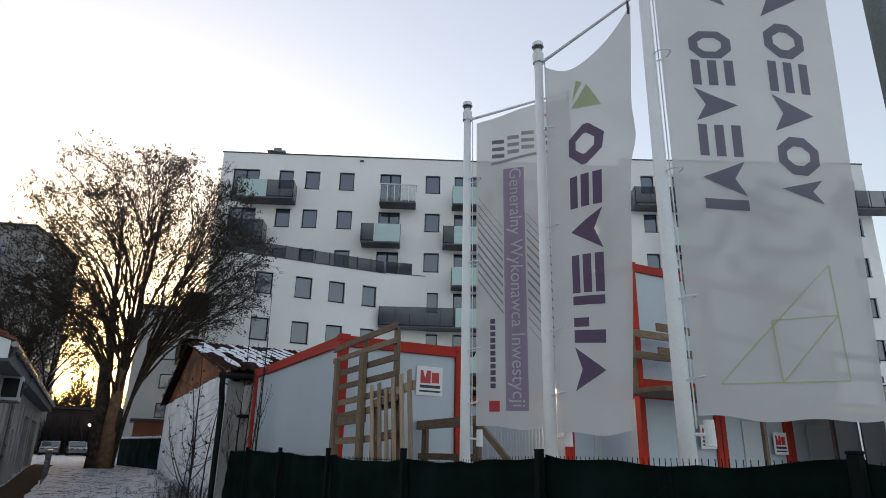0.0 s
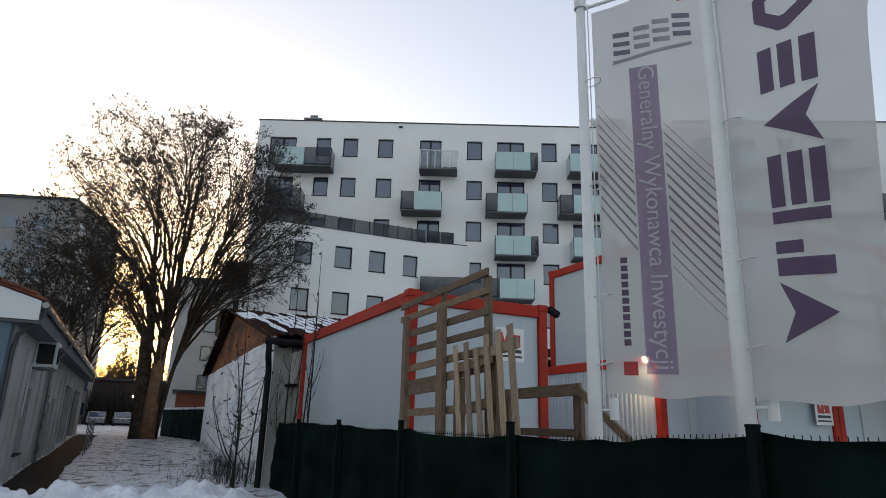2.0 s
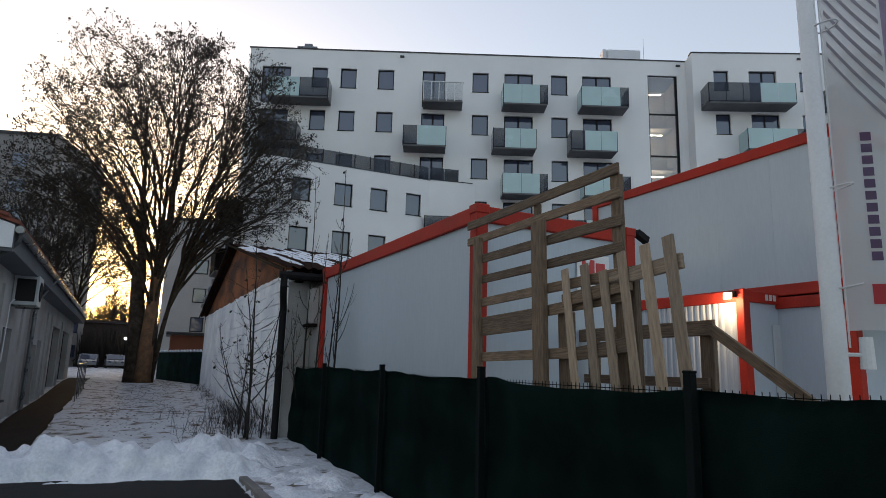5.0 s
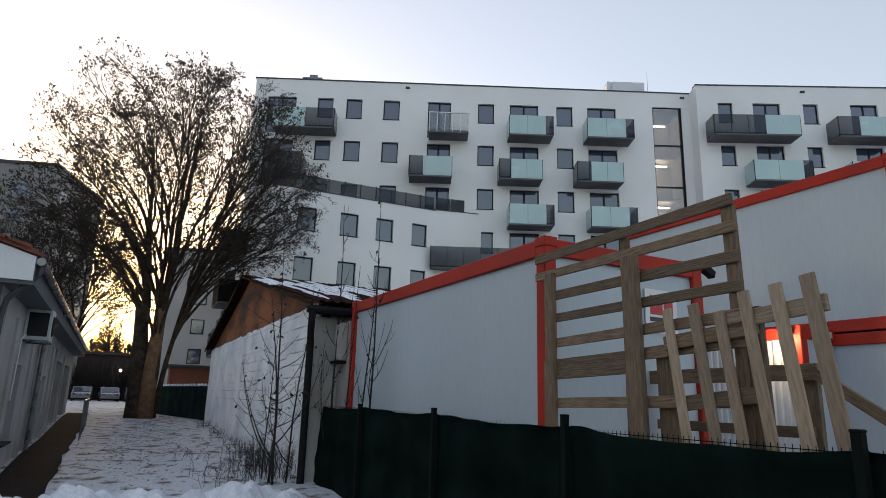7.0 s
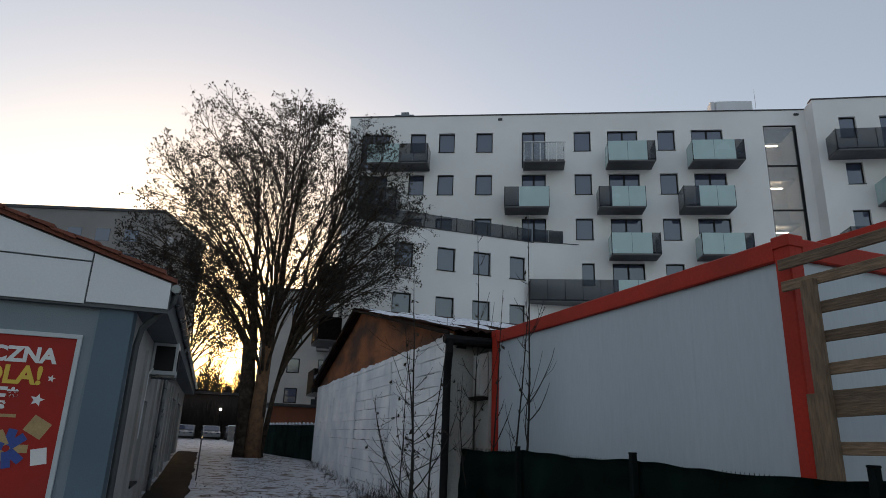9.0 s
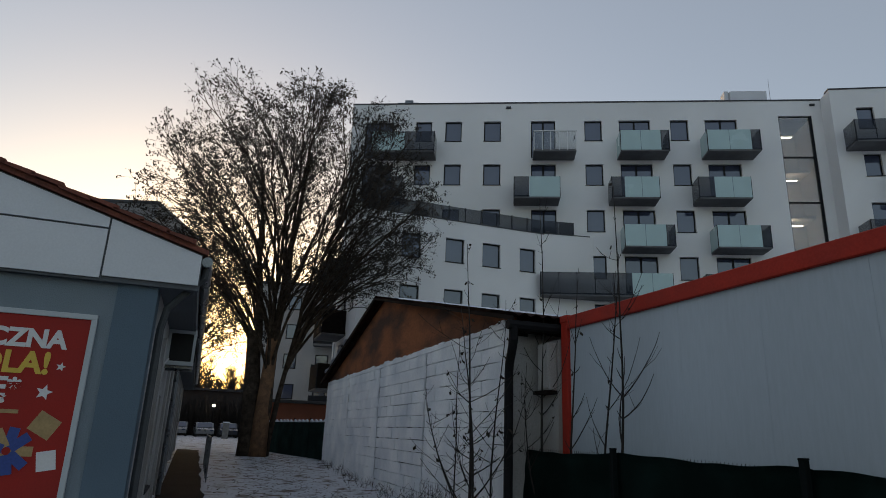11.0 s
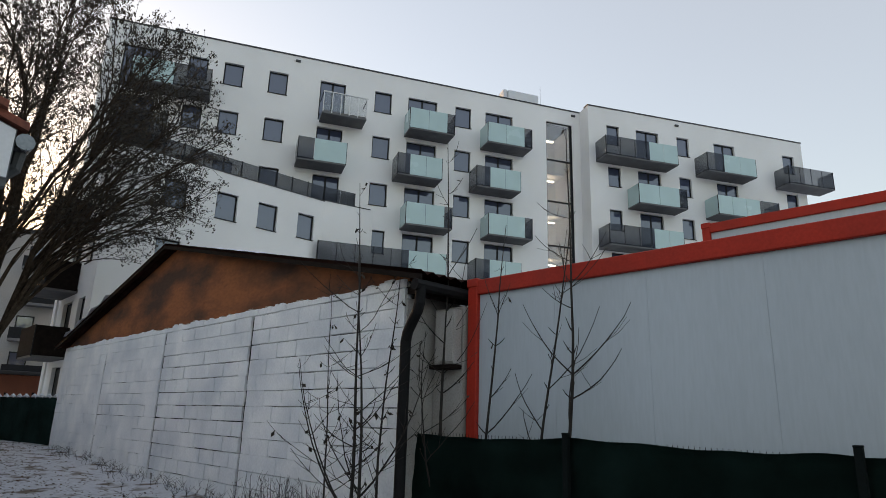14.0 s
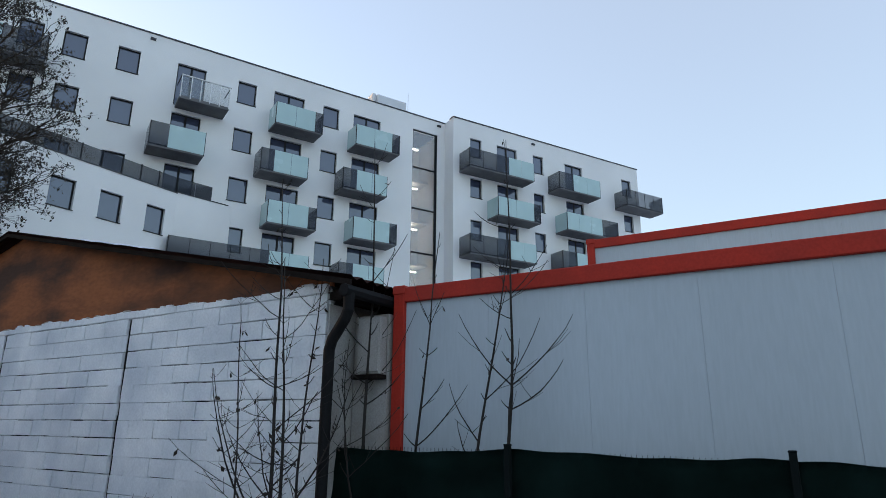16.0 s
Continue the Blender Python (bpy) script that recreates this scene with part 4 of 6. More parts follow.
        h = min(max(goal.z - 0.95 * flat - rng.uniform(0, 1.5), 2.9 + rng.uniform(0, 2.2)), pts[-1].z * 0.92)
        i = min(range(len(pts) - 1), key=lambda q: abs(pts[q].z - h))
        way = ((pts[i + 1] - pts[i]).normalized() * 0.8 + (goal - pts[i]).normalized() * 0.5).normalized()
        limb = bend(pts[i], way, goal, 8, 0.007)
        span = (goal - pts[i]).length
        r0 = 0.009 * span + 0.008
        stick(wood_v, wood_f, limb, r0, 0.012, 6)
        shoots(limb, int(3 + span * 1.2), 0.75 + span * 0.18, r0 * 0.3, 0)
        spray(goal, (goal - limb[-2]).normalized())
    return wood_v, wood_f, twig_v, twig_f, leaf_v, leaf_f


def tree(name, m, data, label):
    t = thing(name, m, label, "tree")
    wv, wf, tv, tf, lv, lf = data
    for nm, vs, fs, mt in (("trunk", wv, wf, BARK), ("crown", tv + lv, tf + [tuple(i + len(tv) for i in q) for q in lf], TWIG)):
        me = bpy.data.meshes.new(nm)
        me.from_pydata([tuple(v) for v in vs], [], fs)
        me.materials.append(mt)
        if nm == "crown":
            me.materials.append(LEAF_DRY)
            me.polygons.foreach_set("material_index", [0] * len(tf) + [1] * len(lf))
        me.polygons.foreach_set("use_smooth", [True] * len(fs))
        ob = new(nm, me)
        ob.parent = t
        if nm == "crown":
            tagged(ob, "fine bare twigs with scattered dry leaves", kind="stuff")
    return t


big_tree = tree("tree", pose(-17.3, 32.2, 0.93), tree_data(3, [(-0.5, -0.1, -1.35, 0.1, 12.3, 0.27), (-0.2, 0.3, -0.4, 0.8, 13.0, 0.1), (-0.05, 0.2, 0.5, -0.7, 13.3, 0.1), (0.02, -0.1, 0.95, 0.0, 13.2, 0.3), (0.2, 0.2, 2.4, 0.7, 10.5, 0.13)],
     (0.15, -0.15, 10.1), (6.9, 6.0, 6.4), 86, 2, 1.0),
     "tall multi-stemmed bare tree with a few dry leaves beside the path")
part("lower_stem", tb([(-0.5, -0.1, -0.2), (-0.5, -0.1, 0.5), (-0.55, -0.1, 1.6), (-0.66, -0.08, 3.0), (-0.82, -0.05, 5.0)], 0.4, 0.25, 12), BARK, big_tree, "dark rough lower stem", smooth=True)
# sleeve in the orange colour, so this stem looks lit by the sunset
part("lower_stem", tb([(0.0, -0.12, -0.2), (0.0, -0.12, 0.6), (0.02, -0.11, 1.8), (0.05, -0.1, 2.8), (0.09, -0.1, 3.8), (0.11, -0.1, 4.7)], 0.37, 0.22, 12), BARK_SUNLIT, big_tree, "lower stem with the orange of sunset light in its colour", smooth=True)

# ---- far off ----
far_block = thing("far_block", pose(-47.6, 64.5, 0, 0, 0, 12), "distant grey panel-built apartment block", "building")
part("wall", bx(-60, 0, 0, 12.6, 0, 24.7), FAR_GREY, far_block)
part("roof", bx(-60.2, 0.2, -0.2, 12.8, 24.7, 25.0), ROOF_DARK, far_block)
for r in range(8):
    for k in range(9):
        x = -2.5 - k * 3.1
        part("window", bx(x - 1.5, x, -0.05, 0.02, 2.0 + 2.75 * r, 3.4 + 2.75 * r), PANE, far_block)
    for k in range(3):
        part("window", bx(-0.02, 0.05, 1.6 + k * 3.9, 3.1 + k * 3.9, 2.0 + 2.75 * r, 3.4 + 2.75 * r), PANE, far_block)
    part("balcony_strip", bx(-21, -16, -1.0, -0.05, 1.2 + 2.75 * r, 2.1 + 2.75 * r), CONCRETE_DARK, far_block)

grey_block = thing("grey_block", pose(-33.8, 67.6, 0, 0, 0, 14), "pale grey rendered block behind the tree", "building")
part("wall", bx(-2.0, 24, 0, 10, 0, 16.5), FAR_PALE, grey_block)
part("roof", bx(-2.2, 24.2, -0.2, 10.2, 16.5, 16.8), ROOF_DARK, grey_block)
for r in range(5):
    for k in range(5):
        w = part("window", bx(1.0 + k * 3.2, 2.3 + k * 3.2, -0.05, 0.02, 1.9 + 3.0 * r, 3.4 + 3.0 * r), FRAME_DARK, grey_block)
        part("pane", bx(1.1 + k * 3.2, 2.2 + k * 3.2, -0.07, -0.05, 2.0 + 3.0 * r, 3.3 + 3.0 * r), PANE, w)
    b = part("balcony", bx(4.0, 6.8, -1.3, -0.05, 1.2 + 3.0 * r, 1.4 + 3.0 * r), CONCRETE_DARK, grey_block)
    part("balcony_panel", bx(4.0, 6.8, -1.3, -1.25, 1.4 + 3.0 * r, 2.3 + 3.0 * r), FRAME_DARK, b)


# ---- flagpoles and banners ----
PRINT_PLUM = cloth("plum_print", (0.13, 0.075, 0.16), 0.35, 0.12)
PRINT_LILAC = cloth("lilac_print", (0.42, 0.33, 0.47), 0.4, 0.12)
PRINT_GREY = cloth("grey_print", (0.42, 0.40, 0.43), 0.4, 0.12)
PRINT_LINE = cloth("grey_line_print", (0.33, 0.31, 0.35), 0.4, 0.12)
PRINT_GREEN = cloth("lime_print", (0.56, 0.63, 0.38), 0.4, 0.12)
PRINT_RED = cloth("red_print", (0.6, 0.04, 0.05), 0.35, 0.12)
PRINT_SLATE = cloth("slate_print", (0.2, 0.19, 0.26), 0.35, 0.12)
PRINT_WHITE = cloth("white_print", (0.75, 0.74, 0.76), 0.4, 0.12)


def flagpole(x, y, top, label):
    g = level(x, y) - 0.1
    p = thing("flagpole", pose(x, y, g), label, "flagpole", "flagpoles along the fence")
    h = top - g
    part("pole", tb([(0, 0, 0), (0, 0, h * 0.35), (0, 0, h)], 0.072, 0.045, 14), POLE_WHITE, p, smooth=True)
    part("finial", tb([(0, 0, h + 0.01), (0, 0, h + 0.06)], 0.068, 0.06, 12), POLE_WHITE, p)
    part("swivel", tb([(0, 0, h - 0.03), (0, 0, h + 0.009)], 0.05, 0.05, 12), ROOF_DARK, p)
    part("collar", tb([(0, 0, h - 0.2), (0, 0, h - 0.08)], 0.062, 0.062, 12), POLE_WHITE, p)
    for z in (2.45 - g, 3.05 - g, 4.1 - g, 5.2 - g):
        bm = bmesh.new()
        ring = [(0.09 + 0.085 * math.cos(a), 0.085 * math.sin(a), z + 0.02 * math.cos(a)) for a in (k * math.pi / 8 for k in range(17))]
        tube(bm, ring, 0.006, 0.006, 5, cap=False)
        part("ring", bm, RAIL_WHITE, p)
    part("halyard", tb([(0.075, -0.01, 2.1 - g), (0.07, -0.01, h - 0.15)], 0.006, 0.006, 5), RAIL_WHITE, p)
    w = part("weight", tb([(0.16, -0.02, 1.98 - g), (0.16, -0.02, 2.16 - g)], 0.04, 0.035, 10), POLE_WHITE, p)
    part("weight_hook", tb([(0.05, -0.02, 2.06 - g), (0.14, -0.02, 2.06 - g)], 0.012, 0.012, 6), POLE_WHITE, p)
    return p


class Banner:
    """Cloth that hangs beside a pole: x across, z up, folds along y."""

    def __init__(self, foot, tip, zb, ztl, ztr, sag, folds, label, name="banner", flare=0.0):
        a, b = Vector((*foot, 0)), Vector((*tip, 0))
        self.w, self.zb, self.ztl, self.ztr, self.sag, self.folds = (b - a).length, zb, ztl, ztr, sag, folds
        self.flare = flare      # how much wider the cloth hangs at its top
        self.ob = thing(name, Matrix.Translation(a) @ rot_z(math.atan2(b.y - a.y, b.x - a.x)), label, "banner", "banners on the flagpoles")
        nx, nz = 36, 70
        bm = bmesh.new()
        vs = []
        for j in range(nz + 1):
            for i in range(nx + 1):
                x = self.w * i / nx
                z = self.bottom(x) + (self.top(x) - self.bottom(x)) * j / nz
                vs.append(bm.verts.new((self.spread(x, z), self.fold(x, z), z)))
        for j in range(nz):
            for i in range(nx):
                q = j * (nx + 1) + i
                bm.faces.new((vs[q], vs[q + 1], vs[q + nx + 2], vs[q + nx + 1]))
        part("cloth", bm, BANNER, self.ob, smooth=True)
        arm = part("arm", tb([(-0.06, 0, ztl + 0.06), (self.w * (1 + flare) + 0.03, 0, ztr + 0.06)], 0.018, 0.014, 8), POLE_WHITE, self.ob)
        part("clip", tb([(self.w * (1 + flare) - 0.02, 0, ztr + 0.07), (self.w * (1 + flare) - 0.02, 0, ztr - 0.1)], 0.012, 0.012, 6), ROOF_DARK, arm)

    def spread(self, x, z):
        return x * (1 + self.flare * (z - self.zb) / 4.0)

    def top(self, x):
        s = x / self.w
        return self.ztl + (self.ztr - self.ztl) * s - self.sag * 4 * s * (1 - s)

    def bottom(self, x):
        return self.zb - 0.02 * math.sin(3.1 * x / self.w) + 0.015 * math.sin(9 * x)

    def fold(self, x, z):
        s, h = x / self.w, (z - self.zb) / 4.0
        y = self.folds * (math.sin(5.5 * s + 1.2 * h) * 0.6 + math.sin(11 * s - 2.2 * h + 1) * 0.25) * (1.1 - 0.5 * h)
        return y + 0.02 * noise.noise((x * 1.5, z * 0.8, self.w * 9)) + 0.3 * self.sag * math.exp(-((z - self.ztl + 0.4 + x) / 0.22) ** 2) * s

    def lay(self, ob, off=0.007):
        for v in ob.data.vertices:
            v.co.y = self.fold(v.co.x, v.co.z) - off
            v.co.x = self.spread(v.co.x, v.co.z)
        return ob

    def stroke(self, outlines, material, name="print"):
        for ol in outlines:
            self.patch(ol, material, name)

    def patch(self, ol, material, name):
        bm = bmesh.new()
        bm.faces.new([bm.verts.new((x, 0, z)) for x, z in ol])
        es = [e for e in bm.edges if e.calc_length() > 0.25]
        for _ in range(4):
            if not es:
                break
            bmesh.ops.subdivide_edges(bm, edges=es, cuts=1, use_grid_fill=True)
            es = [e for e in bm.edges if e.calc_length() > 0.18]
        bmesh.ops.triangulate(bm, faces=bm.faces[:])
        return self.lay(part(name, bm, material, self.ob))

    def words(self, text, size, x, z, material, down=True):
        m = pose(x, 0, z, 90, 0, 0) @ (Matrix.Rotation(-math.pi / 2, 4, 'Z') if down else Matrix.Identity(4))
        ob = lettering(text, size, material, self.ob, Matrix.Identity(4), 0.0)
        ob.data.transform(m)
        bm = bmesh.new()
        bm.from_mesh(ob.data)
        bmesh.ops.subdivide_edges(bm, edges=[e for e in bm.edges if e.calc_length() > 0.2], cuts=2)
        bmesh.ops.triangulate(bm, faces=bm.faces[:])
        bm.to_mesh(ob.data)
        bm.free()
        return self.lay(ob, 0.018)


def rect(x0, x1, z0, z1):
    return [(x0, z0), (x1, z0), (x1, z1), (x0, z1)]


def blocks(banner, x0, x1, slots, kinds, material, weight=0.075, slant=0.12):
    """A column of plain emblem shapes, one in each slot (z from, z to)."""
    for (z1, z0), kind in zip(slots, kinds):
        w, xm = weight, (x0 + x1) / 2
        h = z1 - z0
        if kind == "ring":
            c = 0.3 * h
            o = [(x0 + c, z0), (x1 - c, z0), (x1, z0 + c), (x1, z1 - c), (x1 - c, z1), (x0 + c, z1), (x0, z1 - c), (x0, z0 + c)]
            i = [(xm + (x - xm) * 0.55, (z0 + z1) / 2 + (z - (z0 + z1) / 2) * 0.5) for x, z in o]
            ol = [[o[k], o[(k + 1) % 8], i[(k + 1) % 8], i[k]] for k in range(8)]
        elif kind == "bars":
            ol = [rect(x0, x0 + w, z0, z1), rect(xm - w / 2, xm + w / 2, z0, z1), rect(x1 - w, x1, z0, z1)]
        elif kind == "wedge":
            ol = [[(x1, z1), (x0, (z0 + z1) / 2), (x1, z0), (x1 - 0.08, (z0 + z1) / 2)]]
        elif kind == "spear":
            ol = [[(x0, z1), (x0 + 0.08, (z0 + z1) / 2), (x0, z0), (x1, (z0 + z1) / 2)]]
        elif kind == "steps":
            ol = [rect(x0, x1, z1 - w, z1), rect(x0, xm, z0, z0 + w)]
        else:
            ol = [rect(x0, x1, z0, z1)]
        for q in ol:
            banner.patch([(x, z - slant * (x - x0)) for x, z in q], material, "emblem")


flagpole(-0.05, 8.5, 6.24, "slim white flagpole with dark finial behind the fence")
flagpole(0.74, 7.24, 6.24, "slim white flagpole with a slanting banner arm")
flagpole(1.53, 5.9, 6.6, "slim white flagpole with rope rings")
lamp_post = thing("lamp_post", pose(2.56, 4.62, 0.2), "grey-green tapered steel lamp post by the fence", "lamp post")
part("pole", tb([(0, 0, 0), (0, 0, 3), (0, 0, 7.4)], 0.085, 0.05, 14), POST_GREY, lamp_post, smooth=True)
part("base_door", bx(-0.04, 0.04, -0.092, -0.08, 0.6, 1.0, 0.004), POST_GREY, lamp_post)
part("lantern", tb([(0, -0.1, 7.38), (0.05, -0.5, 7.46), (0.08, -0.9, 7.48)], 0.05, 0.09, 10), POST_GREY, lamp_post)
one = Banner((0.07, 8.56), (1.27, 8.41), 2.2, 6.04, 6.36, 0.0, 0.05, "white fabric banner with a lilac stripe and slanted lines")
one.stroke([rect(0.34, 0.60, 2.37, 5.36)], PRINT_LILAC)
one.words("Generalny Wykonawca Inwestycji", 0.215, 0.42, 3.88, PRINT_WHITE)
one.stroke([rect(0.165, 0.225, 2.62 + 0.075 * k, 2.675 + 0.075 * k) for k in range(11)], PRINT_PLUM, "address_bar")
one.stroke([rect(0.15, 0.27, 2.36, 2.48)], PRINT_RED)
for k, (x0, x1, mt) in enumerate(((0.2, 0.36, PRINT_SLATE), (0.4, 0.55, PRINT_GREY), (0.58, 0.74, PRINT_GREY), (0.77, 0.94, PRINT_SLATE))):
    z = 5.52 + 0.045 * k
    one.stroke([rect(x0, x1, z, z + 0.055), rect(x0, x1, z + 0.1, z + 0.15), rect(x0, x1, z + 0.2, z + 0.255)], mt, "emblem")
one.stroke([[(0.19, 5.42), (0.94, 5.55), (0.94, 5.59), (0.19, 5.46)]], PRINT_GREY, "text_bar")
one.stroke([[(0.83, 6.05), (1.0, 6.08), (1.0, 6.11), (0.83, 6.08)]], PRINT_RED, "text_bar")
for k in range(14):
    t = 0.008 + 0.030 * math.sin(math.pi * (k + 0.5) / 14)
    z = 4.98 - 0.108 * k
    if k < 11:
        one.stroke([[(0.02, z), (0.325, z - 0.42), (0.325, z - 0.42 + t), (0.02, z + t)]], PRINT_LINE)
    z = 4.72 - 0.108 * k
    one.stroke([[(0.62, z), (1.08, z - 0.56), (1.08, z - 0.56 + t), (0.62, z + t)]], PRINT_LINE)
two = Banner((0.80, 7.21), (1.366, 6.673), 2.1, 5.98, 6.2, 0.3, 0.045, "white fabric banner with a dark plum emblem column and sagging top", flare=0.36)
blocks(two, 0.205, 0.53, [(5.12, 4.66), (4.56, 4.22), (4.18, 3.78), (3.74, 3.37), (3.34, 3.05), (3.02, 2.90), (2.86, 2.46)],
       ("ring", "bars", "wedge", "bars", "steps", "bar", "spear"), PRINT_PLUM, 0.085)
two.stroke([[(0.22, 5.34), (0.52, 5.24), (0.40, 5.52)], [(0.24, 5.42), (0.36, 5.56), (0.3, 5.62)]], PRINT_GREEN, "emblem")
three = Banner((1.64, 5.93), (3.02, 6.03), 2.19, 6.2, 6.3, 0.0, 0.04, "wide white fabric banner with slate emblem columns and lime outline", flare=0.135)
blocks(three, 0.235, 0.555, [(6.1, 5.78), (5.5, 5.22), (5.2, 4.95), (4.92, 4.6), (4.57, 4.28), (4.24, 3.93), (3.9, 3.81)],
       ("wedge", "ring", "bars", "spear", "bars", "wedge", "bar"), PRINT_SLATE, 0.07, 0.08)
blocks(three, 0.82, 1.14, [(6.1, 5.64), (5.58, 5.22), (5.18, 4.88), (4.85, 4.5), (4.46, 4.12), (4.09, 3.88)],
       ("spear", "ring", "bars", "spear", "ring", "wedge"), PRINT_SLATE, 0.07, 0.08)


def line(a, b, t):
    d = Vector((b[0] - a[0], b[1] - a[1])).normalized()
    n = Vector((-d.y, d.x)) * t
    return [(a[0] - n.x, a[1] - n.y), (b[0] - n.x, b[1] - n.y), (b[0] + n.x, b[1] + n.y), (a[0] + n.x, a[1] + n.y)]


A0, B0, C0, D0, E0 = (0.2, 2.42), (1.1, 3.35), (1.14, 2.46), (0.66, 2.44), (0.62, 2.9)
three.stroke([line(p, q, 0.0055) for p, q in ((A0, B0), (A0, C0), (B0, C0), (D0, E0), (D0, (1.12, 2.95)), (E0, (1.12, 2.95)))], PRINT_GREEN, "emblem")

# ---- timber at the cabin's corner ----
def plank(s0, z0, s1, z1, w, t=0.025, m=Matrix.Identity(4), y=0.0, rough_seed=1):
    """A board from one end to the other in a fence-parallel plane."""
    d = Vector((s1 - s0, 0, z1 - z0))
    bm = bx(0, d.length, -t / 2, t / 2, -w / 2, w / 2, 0.004)
    return bm, m @ Matrix.Translation((s0, y, z0)) @ Matrix.Rotation(-math.atan2(d.z, d.x), 4, 'Y')


RM = Matrix.Translation((-2.19, 11.87, 0)) @ rot_z(math.atan2(FD.y, FD.x))
rack = thing("timber_rack", RM, "weathered timber rail rack standing at the cabin corner", "rack")
for s0, s1, ztop, w, y in ((0.34, 0.31, 3.34, 0.12, -0.17), (0.17, 0.16, 2.46, 0.13, -0.06), (1.52, 1.45, 3.31, 0.165, -0.19), (1.32, 1.3, 3.52, 0.07, -0.09), (1.72, 1.68, 2.44, 0.17, -0.05), (2.47, 2.39, 3.53, 0.1, -0.09), (2.56, 2.5, 2.75, 0.14, -0.07)):
    bm, m = plank(s0, 0.45, s1, ztop, w, 0.04 + w * 0.15, y=y)
    part("post", bm, TIMBER, rack, m=m)
rr = random.Random(7)
for s0, z0, s1, z1, w in ((0.02, 3.53, 2.46, 3.57, 0.095), (0.03, 3.34, 2.48, 3.36, 0.09), (0.3, 3.11, 2.49, 3.13, 0.09), (0.3, 2.88, 2.49, 2.91, 0.09), (0.34, 2.63, 2.47, 2.70, 0.09),
                           (0.34, 2.37, 1.5, 2.41, 0.2), (0.36, 2.05, 2.3, 2.09, 0.1), (1.4, 2.46, 2.5, 2.52, 0.1)):
    bm, m = plank(s0, z0, s1, z1, w * rr.uniform(0.94, 1.06), 0.028, y=-0.13)
    part("rail", bm, TIMBER, rack, m=m)
pallet = thing("picket_pallet", RM, "leaning pale timber picket panel behind the fence", "pallet")
for s, ztop in ((1.845, 2.80), (2.10, 2.81), (2.325, 2.73), (2.535, 2.85), (2.78, 2.87), (3.005, 2.90)):
    bm, m = plank(s + 0.245, 0.85, s, ztop, 0.095 + rr.uniform(-0.008, 0.012), 0.022, y=-0.2)
    part("picket", bm, TIMBER_NEW, pallet, m=m)
for z, s0, s1 in ((2.66, 2.3, 3.1), (2.55, 1.78, 2.6), (2.09, 1.95, 2.6), (1.2, 1.9, 3.3)):
    bm, m = plank(s0, z - 0.02, s1, z + 0.05, 0.11, 0.04, y=-0.165)
    part("cross_rail", bm, TIMBER_NEW if z > 2.6 else TIMBER, pallet, m=m)
SM = Matrix.Translation((-2.19 + FN.x * 1.5, 11.87 + FN.y * 1.5, 0)) @ rot_z(math.atan2(FD.y, FD.x))
stair = thing("timber_stair_rail", SM, "grey timber handrail of the site steps", "handrail")
for a in ((-0.1, 2.36, 1.98, 2.38, 0.15), (1.9, 2.4, 3.9, 1.03, 0.1), (0.1, 1.85, 1.9, 1.85, 0.1)):
    bm, m = plank(*a, 0.045)
    part("rail", bm, TIMBER, stair, m=m)
for s in (0.2, 1.86):
    bm, m = plank(s, 0.45, s, 2.34, 0.16, 0.06, y=0.06)
    part("post", bm, TIMBER, stair, m=m)
for k in range(5):
    part("step", bx(2.0 + 0.3 * k, 2.3 + 0.3 * k, 0.1, 1.0, 1.3 - 0.2 * k, 1.35 - 0.2 * k, 0.005), TIMBER, stair)
part("landing", bx(0.1, 2.0, 0.1, 1.0, 1.45, 1.5, 0.005), TIMBER, stair)

# gallery along the ends of the stacked cabins
GM = Matrix.Translation((3.558, 14.799, 0)) @ rot_z(math.atan2(CN.y, CN.x))
gallery = thing("timber_gallery", GM, "snow-dusted timber gallery with plank guard rails on the cabins", "gallery")
part("deck", bx(-0.6, 7.4, -1.25, -0.03, 3.1, 3.2, 0.01), TIMBER, gallery)
part("snow_layer", bx(0.6, 7.3, -1.12, -0.5, 3.204, 3.25, 0.015), SNOW, gallery)
for x in (2.4, 4.9, 7.2):
    part("post", bx(x - 0.05, x + 0.05, -1.1, -1.02, 0.5, 4.5, 0.006), TIMBER, gallery)
part("corner_post", bx(-0.36, -0.24, -0.22, -0.12, 3.2, 4.46, 0.006), TIMBER, gallery)
for z in (3.93, 4.38):
    part("return_rail", bx(-0.4, 1.1, -0.26, -0.222, z - 0.08, z + 0.08, 0.006), TIMBER, gallery)
for z in (3.86, 4.33):
    part("rail", bx(-0.6, 7.3, -1.15, -1.11, z - 0.08, z + 0.08, 0.006), TIMBER, gallery)
ladder = thing("ladder", GM @ pose(1.35, -0.5, 3.25), "aluminium ladder leaning on the upper cabin", "ladder")
for x in (0, 0.4):
    part("stile", tb([(x, -0.2, 0), (x, 0.3, 3.0)], 0.025, 0.025, 6), ZINC, ladder)
for k in range(9):
    z = 0.3 + 0.3 * k
    part("rung", tb([(0, -0.2 + z / 6, z), (0.4, -0.2 + z / 6, z)], 0.014, 0.014, 6), ZINC, ladder)

